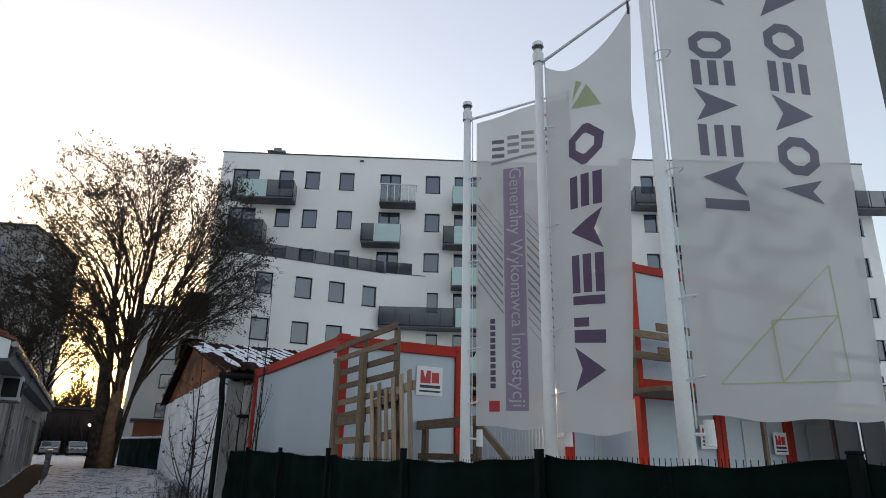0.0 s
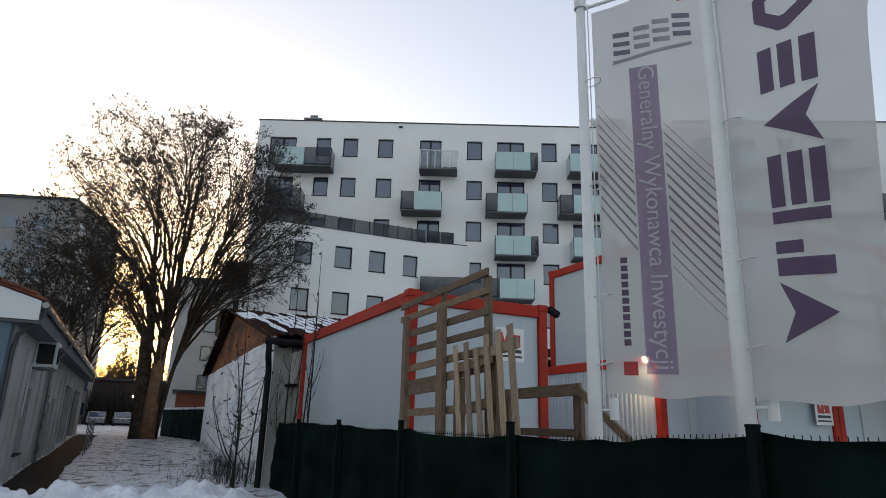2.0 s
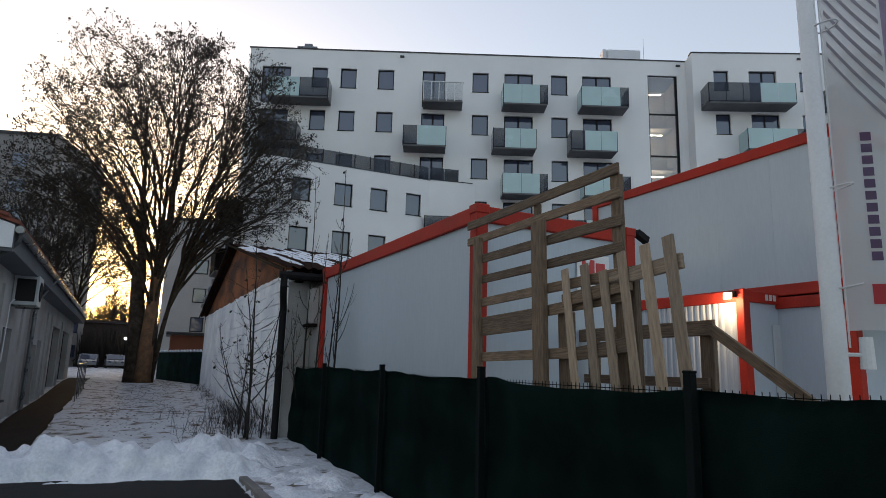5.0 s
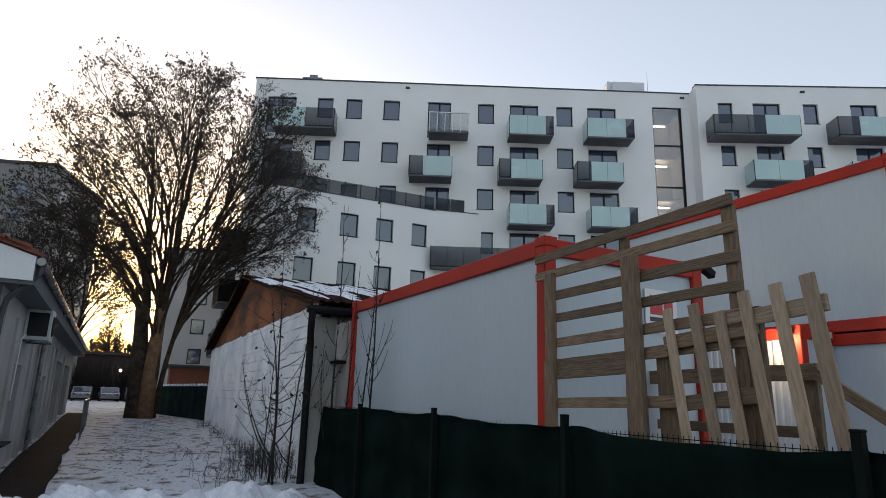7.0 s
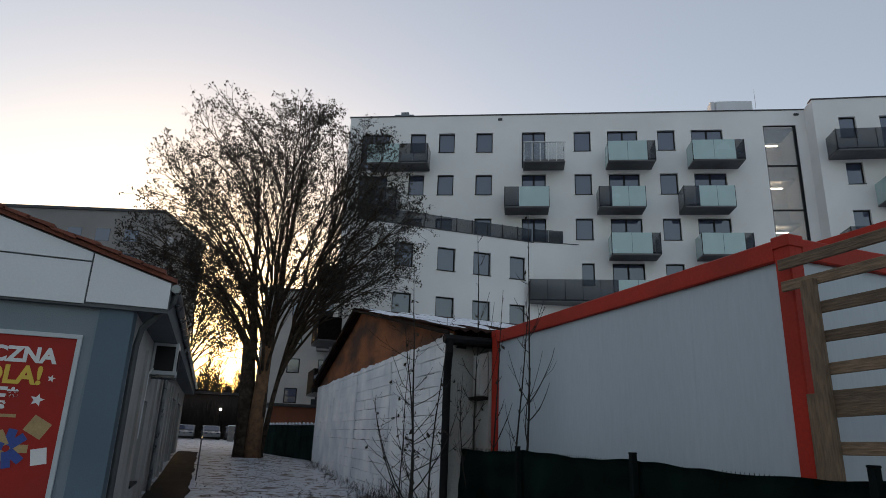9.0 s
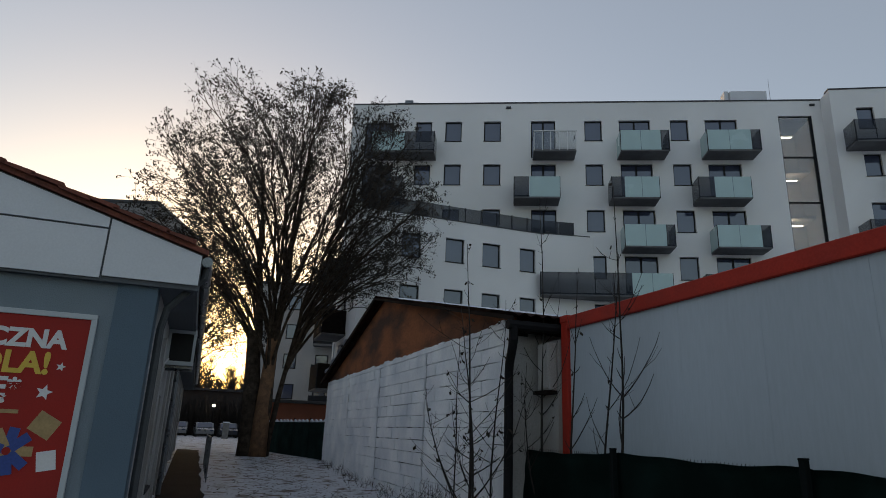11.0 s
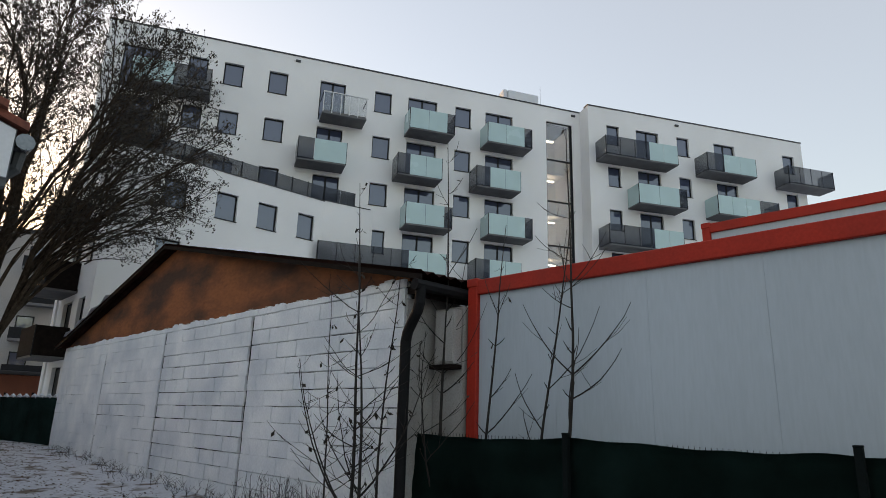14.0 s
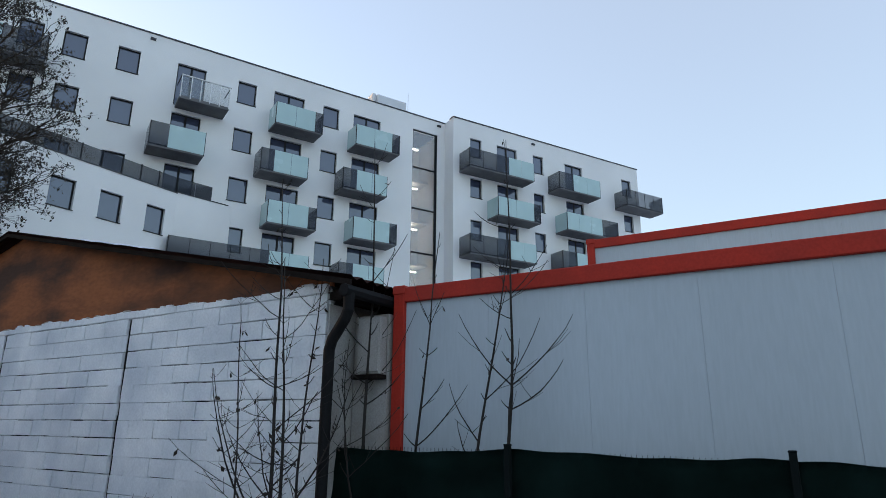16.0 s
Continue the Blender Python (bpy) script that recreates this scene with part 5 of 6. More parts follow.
# added sheets stand in for the dark equipment and gloom under the gallery
dark_sheets = thing("dark_sheet_row", GM, "blue-black sheets added for the dark equipment below the timber gallery", "tarpaulin")
SHEET_DARK = mat("blue_black_sheet", (0.012, 0.016, 0.026), 0.6, 0, 0.3, 1.5, 30, 0.3)
YELLOW = mat("yellow_paint", (0.6, 0.36, 0.02), 0.5, 0, 0.1, 2, 40, 0.05)
for k in range(5):
    bm = bx(4.75 + k * 0.95, 5.68 + k * 0.95, -1.2 - 0.06 * (k % 2), -1.16 - 0.06 * (k % 2), 0.5, 2.95, 0.01)
    part("sheet", bm, SHEET_DARK, dark_sheets)
part("top_beam", bx(4.6, 9.6, -1.3, -1.1, 2.96, 3.08, 0.01), YELLOW, dark_sheets)
part("pole", tb([(6.6, -1.35, 0.5), (6.6, -1.35, 2.9)], 0.03, 0.03, 8), RAIL_WHITE, dark_sheets)
part("pole", tb([(9.55, -1.3, 0.5), (9.55, -1.3, 3.0)], 0.03, 0.03, 8), PIPE_DARK, dark_sheets)
# ---- signs and small things on the cabins ----
SIGN_WHITE = mat("white_sign_board", (0.74, 0.74, 0.74), 0.5, 0, 0.06, 2, 40, 0.02)
SIGN_RED = mat("red_sign_paint", (0.5, 0.03, 0.03), 0.5, 0, 0.08, 2, 40, 0.02)
SIGN_DARK = mat("dark_sign_print", (0.03, 0.03, 0.04), 0.5, 0, 0.08, 2, 40, 0.02)
BEAM_PRINT = mat("pale_beam_print", (0.62, 0.58, 0.55), 0.6, 0, 0.1, 4, 40, 0.02)


def sign(m, w, label, h=None):
    h = h or w
    s = thing("sign", m, label, "sign", "signs on the cabins")
    part("board", bx(-w / 2, w / 2, -0.012, 0, -h / 2, h / 2, 0.002), SIGN_WHITE, s)
    part("emblem", bx(-w * 0.36, w * 0.02, -0.016, -0.012, -h * 0.08, h * 0.36), SIGN_RED, s)
    part("emblem", bx(w * 0.06, w * 0.34, -0.016, -0.012, -h * 0.06, h * 0.3), SIGN_RED, s)
    part("notch", prism(bmesh.new(), [(-w * 0.27, h * 0.36), (-w * 0.12, h * 0.36), (-w * 0.19, h * 0.1)], -0.018, -0.016), SIGN_WHITE, s)
    part("text_bar", bx(-w * 0.38, w * 0.38, -0.016, -0.012, -h * 0.24, -h * 0.14), SIGN_DARK, s)
    part("text_bar", bx(-w * 0.4, w * 0.4, -0.016, -0.012, -h * 0.38, -h * 0.32), SIGN_DARK, s)
    return s


EA = math.degrees(math.atan2(CN.y, CN.x))
EM = Matrix.Translation((-2.19, 11.786, 0)) @ rot_z(radians(34.5))
sign(EM @ pose(1.76, -0.03, 3.14), 0.56, "white square sign with a red emblem on the cabin end", 0.52)
s = thing("sign", EM @ pose(2.08, -0.02, 3.72), "narrow white label strip on the red beam", "sign")
part("board", bx(-0.24, 0.24, -0.012, 0, -0.06, 0.06), SIGN_WHITE, s)
part("emblem", bx(-0.2, -0.06, -0.016, -0.012, -0.04, 0.04), SIGN_RED, s)
part("text_bar", bx(0.0, 0.2, -0.016, -0.012, -0.012, 0.012), SIGN_DARK, s)
lettering("141 305-2", 0.14, BEAM_PRINT, site_cabin, site_cabin.matrix_basis.inverted() @ EM @ pose(1.35, -0.012, 3.65, 90, 0, 0))
for k, x in enumerate((0.62, 0.72, 0.82)):
    part("emblem", bx(x, x + 0.07, -0.006, 0.0, 3.66, 3.76), BEAM_PRINT, site_cabin, m=site_cabin.matrix_basis.inverted() @ EM)
fe = front_cabin.matrix_basis
FEM = fe @ Matrix.Translation((6.06, 0, 0)) @ rot_z(math.pi / 2)
lettering("180 720-2", 0.13, BEAM_PRINT, front_cabin, fe.inverted() @ FEM @ pose(1.3, -0.01, 2.6, 90, 0, 0))
for x in (0.55, 0.65, 0.75):
    part("emblem", bx(x, x + 0.07, -0.006, 0.0, 2.6, 2.7), BEAM_PRINT, front_cabin, m=fe.inverted() @ FEM)
for k, (x, z) in enumerate(((4.45, 5.35), (1.92, 2.35), (4.43, 2.27))):
    sign(GM @ pose(x, -0.04, z), 0.5, "white square sign with a red emblem on a cabin end")
up_end = GM @ pose(2.46, 0, 0)
row_cabin = [o for o in scene.objects if o.name.startswith("site_cabin") and abs(o.matrix_basis.translation.z - 3.3) < 0.01][1]
lettering("176 114-2", 0.14, BEAM_PRINT, row_cabin, row_cabin.matrix_basis.inverted() @ up_end @ pose(1.2, -0.012, 5.89, 90, 0, 0))
floodlight = thing("floodlight", EM @ pose(2.5, -0.1, 3.78), "small dark floodlight on the cabin corner", "floodlight")
part("bracket", tb([(-0.1, 0.1, 0), (0.02, 0.0, 0.02)], 0.014, 0.014, 6), PIPE_DARK, floodlight)
part("head", bx(-0.02, 0.2, -0.05, 0.05, -0.06, 0.04, 0.01), PIPE_DARK, floodlight, m=pose(0, 0, 0, 0, 25, 0))
wall_lamp = thing("wall_lamp", fe @ pose(5.85, -0.1, 2.62), "lit bulkhead lamp glowing on the red cabin corner", "lamp")
part("housing", bx(-0.1, 0.1, 0.0, 0.09, 0.0, 0.1, 0.01), PIPE_DARK, wall_lamp)
part("diffuser", bx(-0.08, 0.08, -0.03, 0.0, -0.03, 0.08, 0.01), glow("lamp_diffuser", (1.0, 0.78, 0.5), 4.5), wall_lamp)
pl = bpy.data.lights.new("wall_lamp_light", 'POINT')
pl.energy, pl.color, pl.shadow_soft_size = 10.0, (1.0, 0.7, 0.4), 0.06
new("wall_lamp_light", pl).matrix_world = fe @ pose(5.85, -0.2, 2.55)

# ---- poster on the shop front ----
POSTER_RED = mat("red_poster_paper", (0.37, 0.018, 0.01), 0.8, 0, 0.1, 1.5, 60, 0.02)
POSTER_YELLOW = mat("yellow_poster_print", (0.75, 0.5, 0.06), 0.5, 0, 0.06, 2, 40, 0.0)
POSTER_BLUE = mat("blue_poster_print", (0.03, 0.07, 0.3), 0.5, 0, 0.15, 2, 40, 0.0)
POSTER_WHITE = mat("white_poster_print", (0.75, 0.73, 0.72), 0.5, 0, 0.06, 2, 40, 0.0)
POSTER_GOLD = mat("gold_poster_print", (0.45, 0.3, 0.13), 0.5, 0, 0.15, 8, 40, 0.0)
ps = thing("poster", shop.matrix_basis @ pose(-1.6, -0.005, 2.0), "red advertising poster in a grey frame on the shop front", "poster")
part("sheet", bx(-1.0, 0.97, -0.03, -0.005, -1.12, 1.12), POSTER_RED, ps)
for x0, x1, z0, z1 in ((-1.06, 1.03, 1.12, 1.18), (-1.06, 1.03, -1.18, -1.12), (-1.06, -1.0, -1.12, 1.12), (0.97, 1.03, -1.12, 1.12)):
    part("frame", bx(x0, x1, -0.05, -0.005, z0, z1, 0.004), DOOR_GREY, ps)
for txt, sz, x, z, mt in (("TECZNA", 0.27, 0.24, 0.78, POSTER_WHITE), ("DLA!", 0.32, 0.31, 0.50, POSTER_YELLOW), ("NĘ*", 0.27, 0.17, 0.24, POSTER_WHITE), ("ł", 0.34, 0.02, -0.12, POSTER_WHITE)):
    lettering(txt, sz, mt, ps, pose(x, -0.036, z, 90, 0, 0), 0.003, bold=0.011)
part("text_bar", bx(0.1, 0.45, -0.034, -0.03, 0.07, 0.11), POSTER_GOLD, ps)
part("text_bar", bx(-0.6, 0.6, -0.034, -0.03, -1.05, -1.03), POSTER_WHITE, ps)


def star_print(x, z, r, mt):
    ol = [(x + (r if k % 2 == 0 else r * 0.45) * math.sin(k * math.pi / 5 + 0.2), z + (r if k % 2 == 0 else r * 0.45) * math.cos(k * math.pi / 5 + 0.2)) for k in range(10)]
    part("star", prism(bmesh.new(), ol, -0.034, -0.03), mt, ps)


star_print(0.76, 0.58, 0.05, POSTER_WHITE), star_print(0.65, 0.3, 0.085, POSTER_WHITE), star_print(-0.2, 0.1, 0.06, POSTER_WHITE)
part("gift_print", bx(-0.12, 0.12, -0.034, -0.03, -0.11, 0.11), POSTER_GOLD, ps, m=pose(0.72, 0, -0.04, 0, 30, 0))
part("gift_print", bx(-0.09, 0.09, -0.034, -0.03, -0.1, 0.1), POSTER_WHITE, ps, m=pose(0.8, 0, -0.4, 0, -10, 0))
rr = random.Random(11)
for k in range(9):
    a = k * 0.7
    part("bow_print", bx(-0.1, 0.1, -0.036 - 0.0006 * k, -0.03, -0.05, 0.05), POSTER_BLUE if k % 3 else POSTER_GOLD, ps, m=pose(0.42 + 0.14 * math.cos(a), 0, -0.31 + 0.14 * math.sin(a), 0, math.degrees(-a), 0))

path = part("strip", bx(0.1, 0.98, -0.3, SD, 0, 0.02), SOIL, None)
path.name = "pavement"
bmesh_path = bmesh.new()
bmesh_path.from_mesh(path.data)
bmesh.ops.subdivide_edges(bmesh_path, edges=bmesh_path.edges[:], cuts=40, use_grid_fill=True)
path.matrix_basis = shop.matrix_basis
for v in bmesh_path.verts:
    w = shop.matrix_basis @ v.co
    v.co.z += ground_z(w.x, w.y) + 0.012
    v.co.x += 0.12 * noise.noise((v.co.y * 0.8, 3, 1)) * (v.co.x > 0.8)
bmesh_path.to_mesh(path.data)
bmesh_path.free()
tagged(path, "muddy dark strip of ground beside the shop wall", "pavement", kind="structure")
# things on the shop's alley side
ac = thing("air_conditioner", shop.matrix_basis @ pose(-0.04, 3.75, 3.0), "pale outdoor air conditioner unit on the shop's side wall", "air conditioner")
part("casing", pierced(0.05, 0.5, 0.0, 0.62, [(0.095, 0.455, 0.07, 0.55)], 0.8), DOOR_GREY, ac)
# dark sheet that stands for the shadow inside the casing's end
part("shade_panel", bx(0.09, 0.46, 0.05, 0.07, 0.06, 0.56), PANE_DARK, ac)
part("fan_grille", tb([(0.5, 0.42, 0.31), (0.52, 0.42, 0.31)], 0.22, 0.2, 20), PIPE_DARK, ac)
for y in (0.08, 0.68):
    part("bracket", bx(0.0, 0.5, y, y + 0.04, -0.05, -0.004, 0.004), ZINC, ac)
part("pipe", tb([(0.1, 0.02, 0.1), (0.04, -0.05, 0.0), (0.03, -0.08, -1.2)], 0.018, 0.018, 6), FASCIA, ac)
railing = thing("metal_railing", shop.matrix_basis @ pose(1.1, 10.0, 0), "thin grey metal railing beside the shop", "railing")
for z in (1.75,):
    part("rail", tb([(0, 0, z), (0.0, 5.0, z)], 0.02, 0.02, 6), ZINC, railing)
for k in range(6):
    part("baluster", tb([(0, k * 1.0, 0.3), (0, k * 1.0, 1.75)], 0.018, 0.018, 6), ZINC, railing)

# ---- saplings and weeds ----
def sapling(x, y, z, h, lean, seed, label, leafy=6, r=0.02, low=0.2, forks=0, flat=0.0, bushy=1.0):
    """A thin stem with pairs of twigs that leave it sideways and curve upwards."""
    rng = random.Random(seed)
    t = thing("sapling", pose(x, y, z), label, "sapling", "bare saplings by the fence")

    def rise(p, d, length, n, up, shake):
        q = [p]
        for _ in range(n):
            d = d + Vector((rng.gauss(0, shake), rng.gauss(0, shake), up))
            d = (d - FN * d.dot(FN) * flat).normalized()
            q.append(q[-1] + d * length / n)
        return q

    spray = bmesh.new()
    tips = []

    def dress(pts, length, s0, thick):
        n = len(pts) - 1
        s = s0
        turn = rng.uniform(0, 3.14)
        while s < 0.98:
            i = min(n - 1, int(s * n))
            p = pts[i].lerp(pts[i + 1], s * n - i)
            turn += 1.57 + rng.gauss(0, 0.35)
            for a in (turn, turn + math.pi):
                if rng.random() < 0.22:
                    continue
                ln = (rng.uniform(0.4, 1.0) if rng.random() < 0.5 else rng.uniform(0.06, 0.2)) * (1.25 - s) * min(1.3, length / 2.6) * bushy
                q = rise(p, Vector((math.cos(a), math.sin(a), rng.uniform(0.2, 0.75))), ln, 6, 0.11, 0.08)
                tube(spray, q, thick * (1.25 - s) * (1.0 + 0.25 * flat), 0.003, 4, cap=False)
                tips.extend(q[2:])
                if ln > 0.3:
                    for _ in range(2):
                        c = rng.choice(q[1:4])
                        e = rise(c, Vector((math.cos(a) + rng.gauss(0, 0.7), math.sin(a) + rng.gauss(0, 0.7), 0.4)), ln * 0.35, 2, 0.15, 0.1)
                        tube(spray, e, 0.004, 0.002, 3, cap=False)
                        tips.append(e[-1])
            s += rng.uniform(0.2, 0.4) / length / bushy

    stem = rise(Vector((0, 0, 0)), Vector((lean[0], lean[1], 1)), h, 10, 0.02, 0.035)
    part("stem", tb(stem, r, 0.004, 6), TWIG, t, smooth=True)
    dress(stem, h, low, r * 0.36)
    for k in range(forks):
        a = rng.uniform(2.2, 4.6) if k % 2 == 0 else rng.uniform(-0.9, 0.9)
        i = 1 + k % 3
        b = rise(stem[i], Vector((math.cos(a) * 0.9, math.sin(a) * 0.6, 0.75)), h * rng.uniform(0.4, 0.62), 8, 0.26, 0.06)
        part("side_stem", tb(b, r * 0.55, 0.003, 5), TWIG, t, smooth=True)
        dress(b, h * 0.5, 0.25, r * 0.25)
    tagged(part("twig_spray", spray, TWIG, t), kind="stuff")
    bm = bmesh.new()
    for _ in range(leafy):
        c = rng.choice(tips)
        s = rng.uniform(0.025, 0.05)
        u = Vector((rng.gauss(0, 1), rng.gauss(0, 1), rng.gauss(-1, 0.5))).normalized()
        w = u.orthogonal().normalized() * 0.6
        bm.faces.new([bm.verts.new(v) for v in (c, c + (u + w) * s, c + u * 2 * s + Vector((0, 0, 0.01)), c + (u - w) * s)])
    tagged(part("foliage", bm, LEAF_DRY, t, "few withered brown leaves"), kind="stuff")
    return t


sapling(-6.72, 17.0, 0.45, 4.6, (-0.02, 0.02), 1, "bare young sapling in front of the block shed", 24, 0.027, 0.22, 1, bushy=1.3)
sapling(-6.6, 16.85, 0.45, 3.5, (-0.14, 0.06), 2, "bare leaning sapling in front of the block shed", 20, 0.025, 0.22, 2, bushy=1.35)
sapling(-6.42, 17.05, 0.45, 3.7, (0.04, 0.0), 3, "bare sapling with a few withered leaves by the shed", 34, 0.02, 0.2, 1, bushy=1.1)
sapling(-6.95, 17.3, 0.45, 3.3, (-0.1, 0.06), 8, "thin bare sapling by the block shed", 10, 0.014, 0.3, 0, bushy=1.0)
sapling(-5.31, 16.53, 0.5, 3.9, (0.05, -0.08), 4, "bare sapling between fence and cabin", 4, 0.022, 0.3, 0, flat=0.85, bushy=1.05)
sapling(-4.91, 15.89, 0.5, 3.9, (0.0, 0.0), 5, "bare forked sapling between fence and cabin", 5, 0.021, 0.3, 0, flat=0.85, bushy=1.15)
sapling(-4.76, 15.62, 0.5, 4.9, (0.04, -0.065), 6, "tall bare sapling between fence and cabin", 4, 0.024, 0.3, 0, flat=0.85, bushy=1.0)
sapling(-5.66, 17.06, 0.5, 5.3, (0.02, -0.03), 7, "tall thin sapling in the gap beside the shed", 6, 0.026, 0.35, 1, flat=0.5, bushy=1.2)


def weeds(name, spots, seed, label):
    rng = random.Random(seed)
    bm = bmesh.new()
    for x, y, n, h in spots:
        for _ in range(n):
            p = Vector((x + rng.gauss(0, 0.22), y + rng.gauss(0, 0.22), 0))
            p.z = ground_z(p.x, p.y) - 0.03
            q = p + Vector((rng.gauss(0, 0.08), rng.gauss(0, 0.08), h * rng.uniform(0.5, 1.1)))
            tube(bm, [p, (p + q) / 2 + Vector((rng.gauss(0, 0.02), 0, 0)), q], 0.005, 0.002, 3, cap=False)
            for _ in range(4):
                c = p.lerp(q, rng.uniform(0.4, 1))
                tube(bm, [c, c + Vector((rng.gauss(0, 0.07), rng.gauss(0, 0.07), 0.09))], 0.003, 0.0015, 3, cap=False)
    return tagged(mesh_ob(name, bm, TWIG), label, "weeds", kind="stuff")


sd = (SL - SR).normalized()
sn = Vector((-sd.y, sd.x, 0))
if sn.dot(Vector((-1, -1, 0))) < 0:
    sn = -sn
weeds("dry_weeds", [(*(SR + sd * s + sn * o).xy, 26, 0.62 if s < 3 else 0.25) for s, o in ((0.3, 0.35), (0.8, 0.5), (1.3, 0.4), (1.9, 0.45), (2.4, 0.6), (0.2, 0.9), (1.0, 0.95))] +
      [(*(SR + sd * s + sn * 0.25).xy, 9, 0.2) for s in range(4, 15)], 3, "dead brown weed stalks along the shed wall")
weeds("dry_weeds", [(-8.0, 17.3, 10, 0.45), (-7.5, 16.6, 8, 0.4), (-9.3, 19.2, 7, 0.3)], 4, "sparse dead stalks in the snow")

def leaf_litter():
    rng = random.Random(61)
    v, f = [], []
    for _ in range(3800):
        u, w = rng.random() ** 0.7, rng.gauss(0, 1)
        x, y = -8.6 - 9.0 * u + w * 1.2, 15.5 + 19 * u + rng.gauss(0, 0.8)
        if beyond(x, y) < 1.2:
            continue
        p = Vector((x, y, ground_z(x, y) + 0.006))
        a, s = rng.uniform(0, 6.28), rng.uniform(0.015, 0.045)
        d, e = Vector((math.cos(a), math.sin(a), rng.uniform(-0.1, 0.4))) * s, Vector((-math.sin(a), math.cos(a), rng.uniform(-0.2, 0.3))) * s * 0.6
        q = len(v)
        v.extend(tuple(c) for c in (p - d, p + e, p + d, p - e))
        f.append((q, q + 1, q + 2, q + 3))
    me = bpy.data.meshes.new("leaf_litter")
    me.from_pydata(v, [], f)
    me.materials.append(LITTER)
    tagged(new("leaf_litter", me), "fallen brown leaves scattered over the trodden snow", "leaf litter", kind="stuff")


leaf_litter()

# kerb stones
kerb = thing("kerb", pose(0, 0, 0), "worn concrete kerb between tarmac and verge", "kerb", kind="structure")
for k in range(16):
    a = KERB_A.x * FD.x + KERB_A.y * FD.y + 0.35 + k * 1.0
    c = FD * (a + 0.5) + FN * 2.66
    part("kerb_stone", bx(-0.495, 0.495, -0.06, 0.06, -0.2, 0.06, 0.012), KERB, kerb, m=Matrix.Translation((c.x, c.y, level(c.x, c.y) - 0.035)) @ rot_z(math.atan2(FD.y, FD.x)))

# ---- beyond the path ----
back_fence = thing("back_fence", pose(-14.15, 31.35, 0.6, 0, 0, math.degrees(math.atan2(6.2, -5.4))), "dark screened fence behind the shed with snow on it", "fence")
for k in range(4):
    part("screen_cloth", bx(k * 2.1 + 0.02, k * 2.1 + 2.08, 0, 0.03, 0, 1.75, 0.01), CLOTH_GREEN, back_fence)
    part("post", bx(k * 2.1 - 0.03, k * 2.1 + 0.03, -0.06, 0, 0, 1.9), POST_GREEN, back_fence)
    for j in range(4):
        part("snow_clump", tb([(k * 2.1 + 0.2 + j * 0.5, 0.015, 1.76), (k * 2.1 + 0.35 + j * 0.5, 0.015, 1.83), (k * 2.1 + 0.5 + j * 0.5, 0.015, 1.77)], 0.05, 0.035, 6), SNOW, back_fence)
barn = thing("brick_outbuilding", pose(-24.5, 47.0, 0, 0, 0, 28), "low red-brown outbuilding behind the tree", "building")
part("wall", bx(0.5, 6, 0, 4, 0.3, 3.7, 0.02), BRICK_FAR, barn)
part("roof", bx(0.2, 6.3, -0.3, 4.3, 3.7, 3.9, 0.02), ROOF_DARK, barn)
low = thing("low_building", pose(-58, 96, 0, 0, 0, 30), "distant low building behind parked cars, coloured dark as in shadow", "building")
part("wall", bx(-20, 40, 0, 10, 0, 7.2), FAR_SHADED, low)
part("roof", bx(-20.5, 40.5, -0.5, 10.5, 7.2, 7.5), ROOF_DARK, low)
for k in range(12):
    part("window", bx(-17 + k * 4.6, -15 + k * 4.6, -0.06, 0.0, 2.0, 3.6), PANE, low)

CAR_PAINT = mat("silver_car_paint", (0.22, 0.225, 0.235), 0.3, 0.4, 0.05, 3, 50, 0.0)
CAR_DARK = mat("dark_car_paint", (0.05, 0.05, 0.06), 0.3, 0.3, 0.05, 3, 50, 0.0)
TYRE = mat("black_rubber", (0.015, 0.015, 0.015), 0.8, 0, 0.1, 5, 50, 0.05)


def car(m, paint, label):
    c = thing("car", m, label, "car", "parked cars")
    body = [(-2.1, 0.3), (2.1, 0.3), (2.15, 0.75), (1.3, 0.92), (0.6, 1.42), (-1.2, 1.45), (-2.0, 0.95), (-2.15, 0.7)]
    part("body", prism(bmesh.new(), body, -0.88, 0.88), paint, c)
    part("windscreen", prism(bmesh.new(), [(1.27, 0.95), (0.64, 1.39), (0.68, 1.41), (1.31, 0.97)], -0.75, 0.75), PANE, c)
    part("side_window", bx(-1.2, 0.6, -0.9, -0.88, 0.95, 1.35), PANE, c)
    part("snow_layer", bx(-1.1, 0.5, -0.7, 0.7, 1.43, 1.47, 0.02), SNOW, c)
    for x in (-1.3, 1.35):
        for y in (-0.82, 0.82):
            w = part("wheel", tb([(x, y - 0.1, 0.31), (x, y + 0.1, 0.31)], 0.31, 0.31, 16), TYRE, c)
    for y in (-0.6, 0.6):
        part("headlight", bx(2.1, 2.16, y - 0.15, y + 0.15, 0.62, 0.76), PANE, c)


for x, y, a, mt, lab in ((-42.8, 71.8, -55, CAR_PAINT, "snow-dusted silver car parked at the end of the path"), (-40.4, 72.5, -58, CAR_DARK, "dark car with snowy roof parked at the end of the path"),
                         (-45.4, 71.2, -60, CAR_PAINT, "pale car parked beside others in the distance"), (-37.8, 73.2, -60, CAR_PAINT, "light car parked by the low building")):
    car(pose(x, y, level(x, y), 0, 0, a), mt, lab)

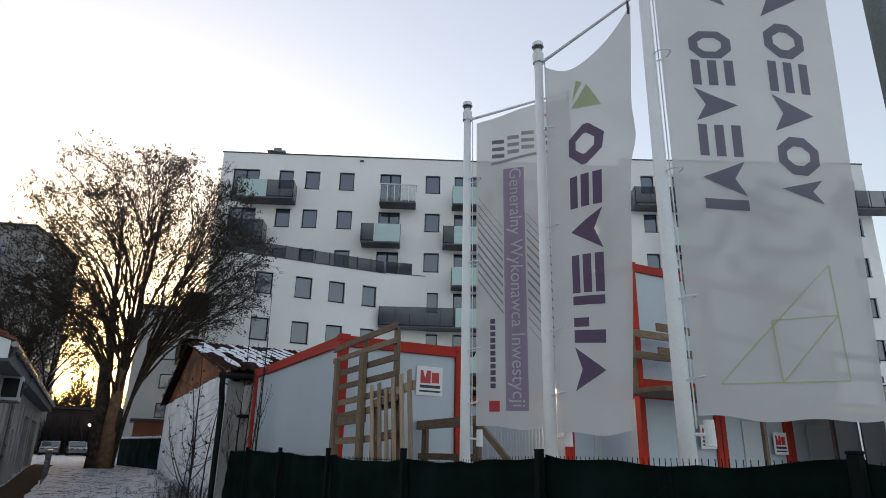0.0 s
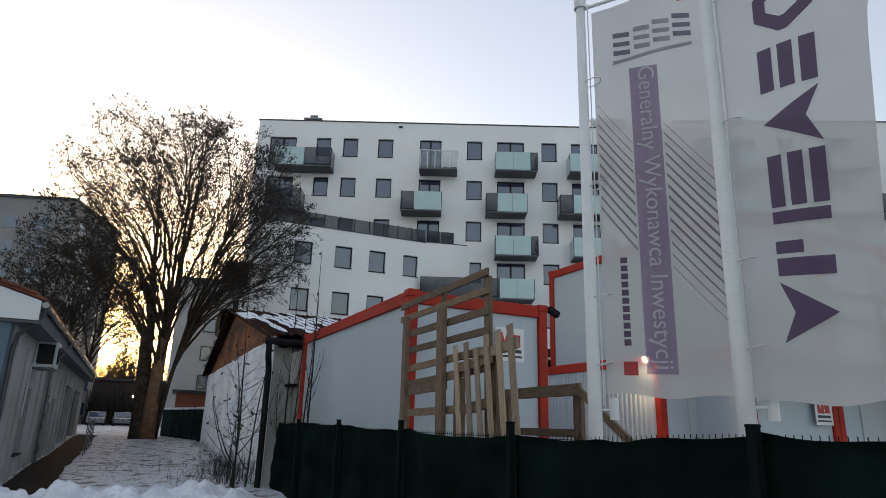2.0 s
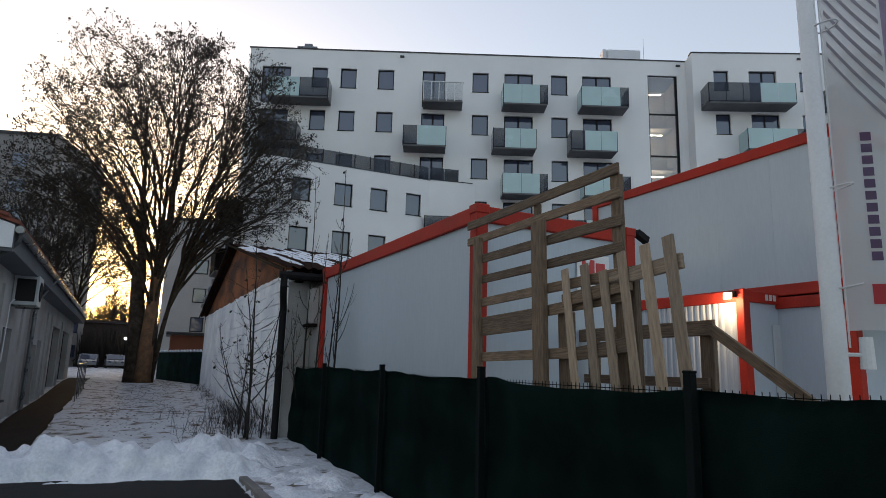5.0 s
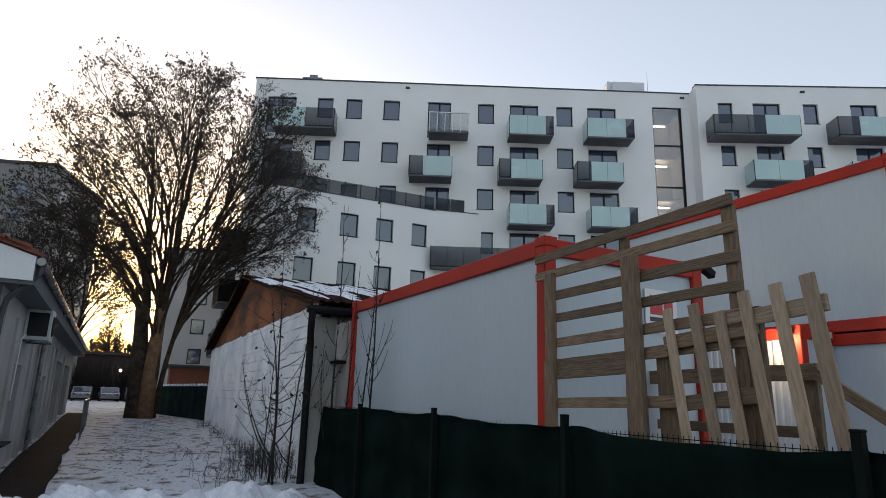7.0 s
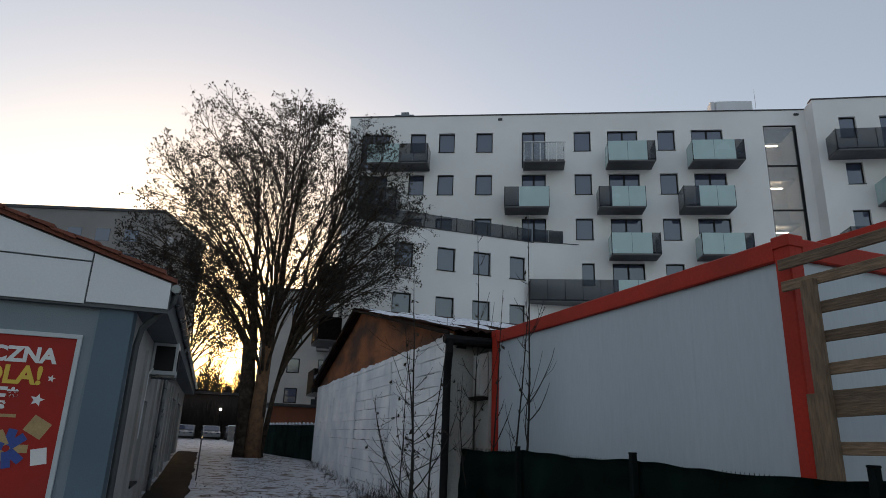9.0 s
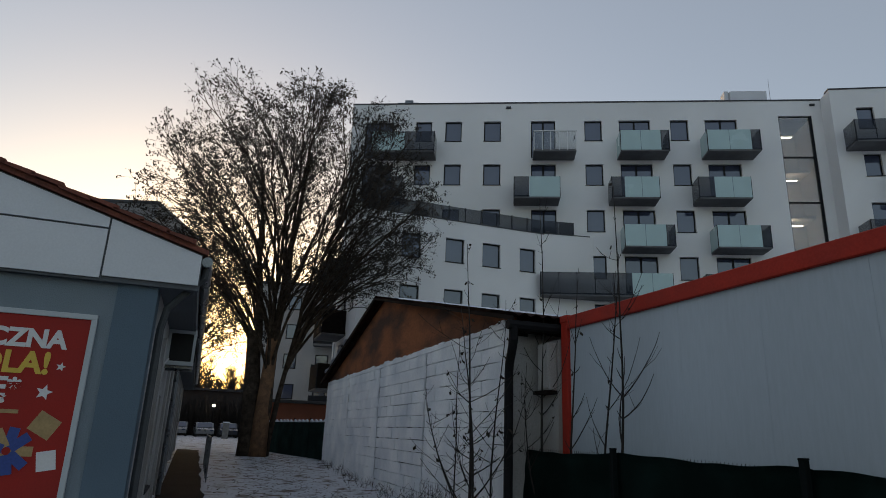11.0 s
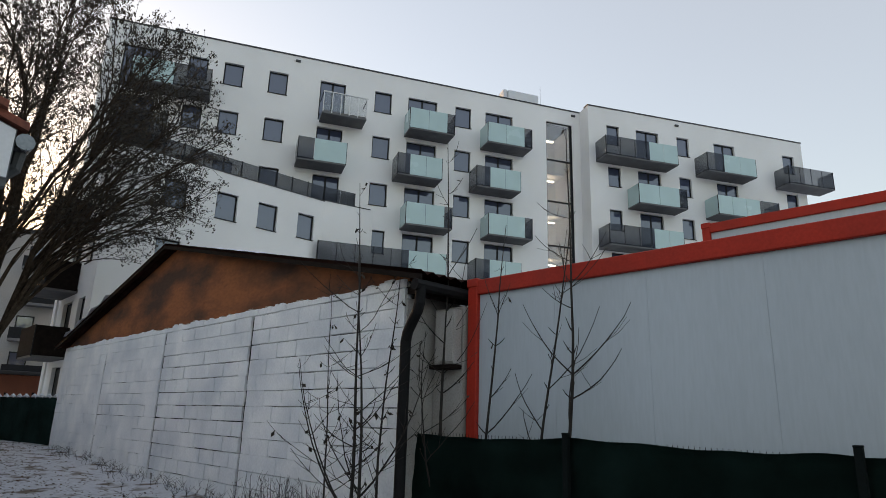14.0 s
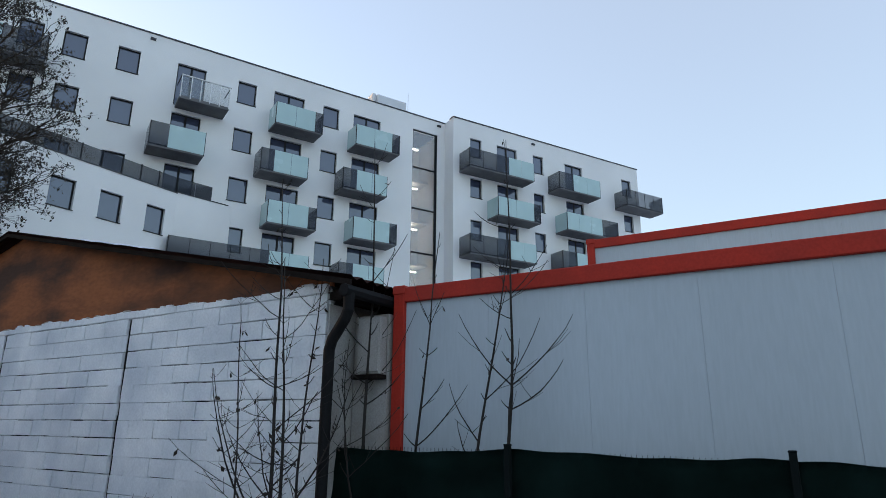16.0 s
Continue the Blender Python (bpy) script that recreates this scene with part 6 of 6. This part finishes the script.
LAMP_AT, LAMP_H = (-44.51, 76.25), 3.53
pillar = thing("concrete_pillar", pose(-36.8, 65.4, 0.75, 0, 0, 30), "pale concrete pillar standing by the end of the path", "pillar")
part("shaft", bx(-0.28, 0.28, -0.28, 0.28, 0.0, 1.65, 0.03), KERB, pillar)
part("cap", bx(-0.33, 0.33, -0.33, 0.33, 1.65, 1.75, 0.02), SNOW, pillar)
street_lamp = thing("street_lamp", pose(*LAMP_AT, 0.8), "distant lit street lamp on a thin dark pole", "street lamp")
part("pole", tb([(0, 0, 0), (0, 0, LAMP_H - 0.1)], 0.07, 0.05, 8), PIPE_DARK, street_lamp)
part("lantern", tb([(0, 0, LAMP_H - 0.12), (0, 0, LAMP_H + 0.12)], 0.13, 0.13, 10), glow("street_lamp_glow", (1.0, 0.88, 0.7), 5.0), street_lamp)

# bare far trees on the horizon, and one beyond the shop
def far_woods():
    rng = random.Random(21)
    v, f = [], []

    def stick(p, q, r0, r1):
        b = len(v)
        d = (q - p).normalized()
        a = d.cross(Vector((0.7, -0.7, 0.05))).normalized()
        for c, r in ((p, r0), (q, r1)):
            for t in (0, 2.09, 4.19):
                v.append(c + r * (math.cos(t) * a + math.sin(t) * d.cross(a)))
        for k in range(3):
            f.append((b + k, b + (k + 1) % 3, b + 3 + (k + 1) % 3, b + 3 + k))

    for i in range(190):
        near = i >= 90
        ang = radians(rng.uniform(22, 38) if near else rng.uniform(14, 62))
        dist = rng.uniform(118, 150) if near else rng.uniform(105, 170)
        base = Vector((-math.sin(ang) * dist, math.cos(ang) * dist, 0.5))
        h = rng.uniform(7, 13)
        stick(base, base + Vector((0, 0, h)), 0.2, 0.05)
        for k in range(64 if near else 46):
            s = rng.uniform(0.2, 1)
            p = base + Vector((0, 0, h * s))
            a = rng.uniform(0, 6.28)
            L = h * rng.uniform(0.14, 0.34) * (1.3 - s)
            q = p + Vector((math.cos(a) * L * 0.7, math.sin(a) * L * 0.7, L))
            stick(p, q, 0.06, 0.03)
            for _ in range(3):
                c = p.lerp(q, rng.uniform(0.3, 1))
                stick(c, c + Vector((rng.gauss(0, 0.6), rng.gauss(0, 0.6), rng.uniform(0.3, 1.2))), 0.03, 0.02)
    me = bpy.data.meshes.new("far_trees")
    me.from_pydata([tuple(q) for q in v], [], f)
    me.materials.append(TWIG)
    tagged(new("far_trees", me), "distant line of bare winter trees", "trees", kind="stuff")


far_woods()


def hedge():
    rng = random.Random(31)
    bm = bmesh.new()
    for k in range(2600):
        s = rng.random()
        b = Vector((-60 + 34 * s + rng.gauss(0, 0.5), 74.5 + 8 * s + rng.gauss(0, 0.7), 0.6))
        h = rng.uniform(1.6, 5.0)
        t = b + Vector((rng.gauss(0, 0.5), rng.gauss(0, 0.5), h))
        tube(bm, [b, (b + t) / 2 + Vector((rng.gauss(0, 0.2), 0, 0)), t], 0.09, 0.03, 3, cap=False)
    tagged(mesh_ob("hedge", bm, TWIG), "dark tangled bare hedge behind the parked cars", "hedge", kind="stuff")


hedge()
tree("tree", pose(-26.0, 38.5, 0.9), tree_data(9, [(0, 0, -1.0, 0.3, 6.5, 0.16), (0.4, 0.2, 1.2, 0.0, 7.0, 0.16), (-0.3, 0.3, -2.4, 0.4, 6.0, 0.14)], (-0.8, 0, 7.0), (6.0, 4.8, 4.3), 46, 3, 0.8),
     "smaller bare tree with dry leaves beyond the shop")

# ---- blocks of the shed wall ----
COURSE = 0.257


def block_mesh(w, gap, bevel):
    b = mesh_ob("block", bx(gap, w - gap, 0.0, 0.12, gap, COURSE - gap, bevel), BLOCK_WHITE)
    me = b.data
    bpy.data.objects.remove(b)
    return me


open_joint = [block_mesh(w, 0.008, 0.006) for w in (0.59, 0.295)]
smeared = [block_mesh(w, 0.0012, 0.003) for w in (0.59, 0.295)]
rr = random.Random(17)
shed_wall = [o for o in shed.children if o.name.startswith("wall")][0]
seams = [SLEN - 4.13, SLEN - 8.07, SLEN - 12.0]
edges = [0.0] + sorted(seams) + [SLEN]
for bay, (a, b) in enumerate(zip(edges, edges[1:])):
    closed = (0.9, 0.75, 0.25, 0.3)[bay]      # share of the joints that whitewash has filled
    if a > 0:
        for k in range(11):
            z = 0.5 + k * 0.29
            w = rr.uniform(-0.014, 0.014)
            part("seam", bx(a - 0.016 + w, a + 0.048 + w + rr.uniform(0, 0.012), 0.02, 0.06, z, z + 0.288), SOIL, shed_wall)
    row, z = 0, 3.705 - 14 * COURSE
    while z + COURSE <= 3.71:
        x = a + (0.045 if a > 0 else 0.0)
        filled = min(0.95, closed + (0.45 if bay == 3 and row < 8 else 0.0))
        tight_row = rr.random() < filled * 0.35
        n = 0
        while x < b - 0.1:
            w = 0.295 if row % 2 and n == 0 else 0.59
            kind = smeared if tight_row or rr.random() < filled else open_joint
            fit = min(1.0, (b - 0.02 - x) / w)
            part("block", kind[0 if w > 0.5 else 1], None, shed_wall, m=pose(x, rr.uniform(-0.006, 0.006), z + rr.uniform(-0.003, 0.003)) @ Matrix.Diagonal((fit, 1, 1, 1)))
            x += w
            n += 1
        z += COURSE
        row += 1
# half-height top course with an uneven, crumbled edge under the gable boards
x = 0.02
while x < SLEN - 0.3:
    w = rr.uniform(0.4, 0.66)
    w = min(w, SLEN - 0.02 - x)
    h = rr.uniform(0.085, 0.135)
    part("cap_stone", bx(x, x + w - 0.008, rr.uniform(-0.006, 0.008), 0.11, z + 0.006, z + h, 0.01), BLOCK_WHITE, shed_wall)
    for k in range(2):
        a = x + rr.uniform(0, w * 0.6)
        part("mortar_crumb", bx(a, a + rr.uniform(0.06, 0.2), 0.012, 0.1, z + h - 0.004, z + h + rr.uniform(0.012, 0.035), 0.008), CAP_PALE if rr.random() < 0.3 else BLOCK_WHITE, shed_wall)
    x += w
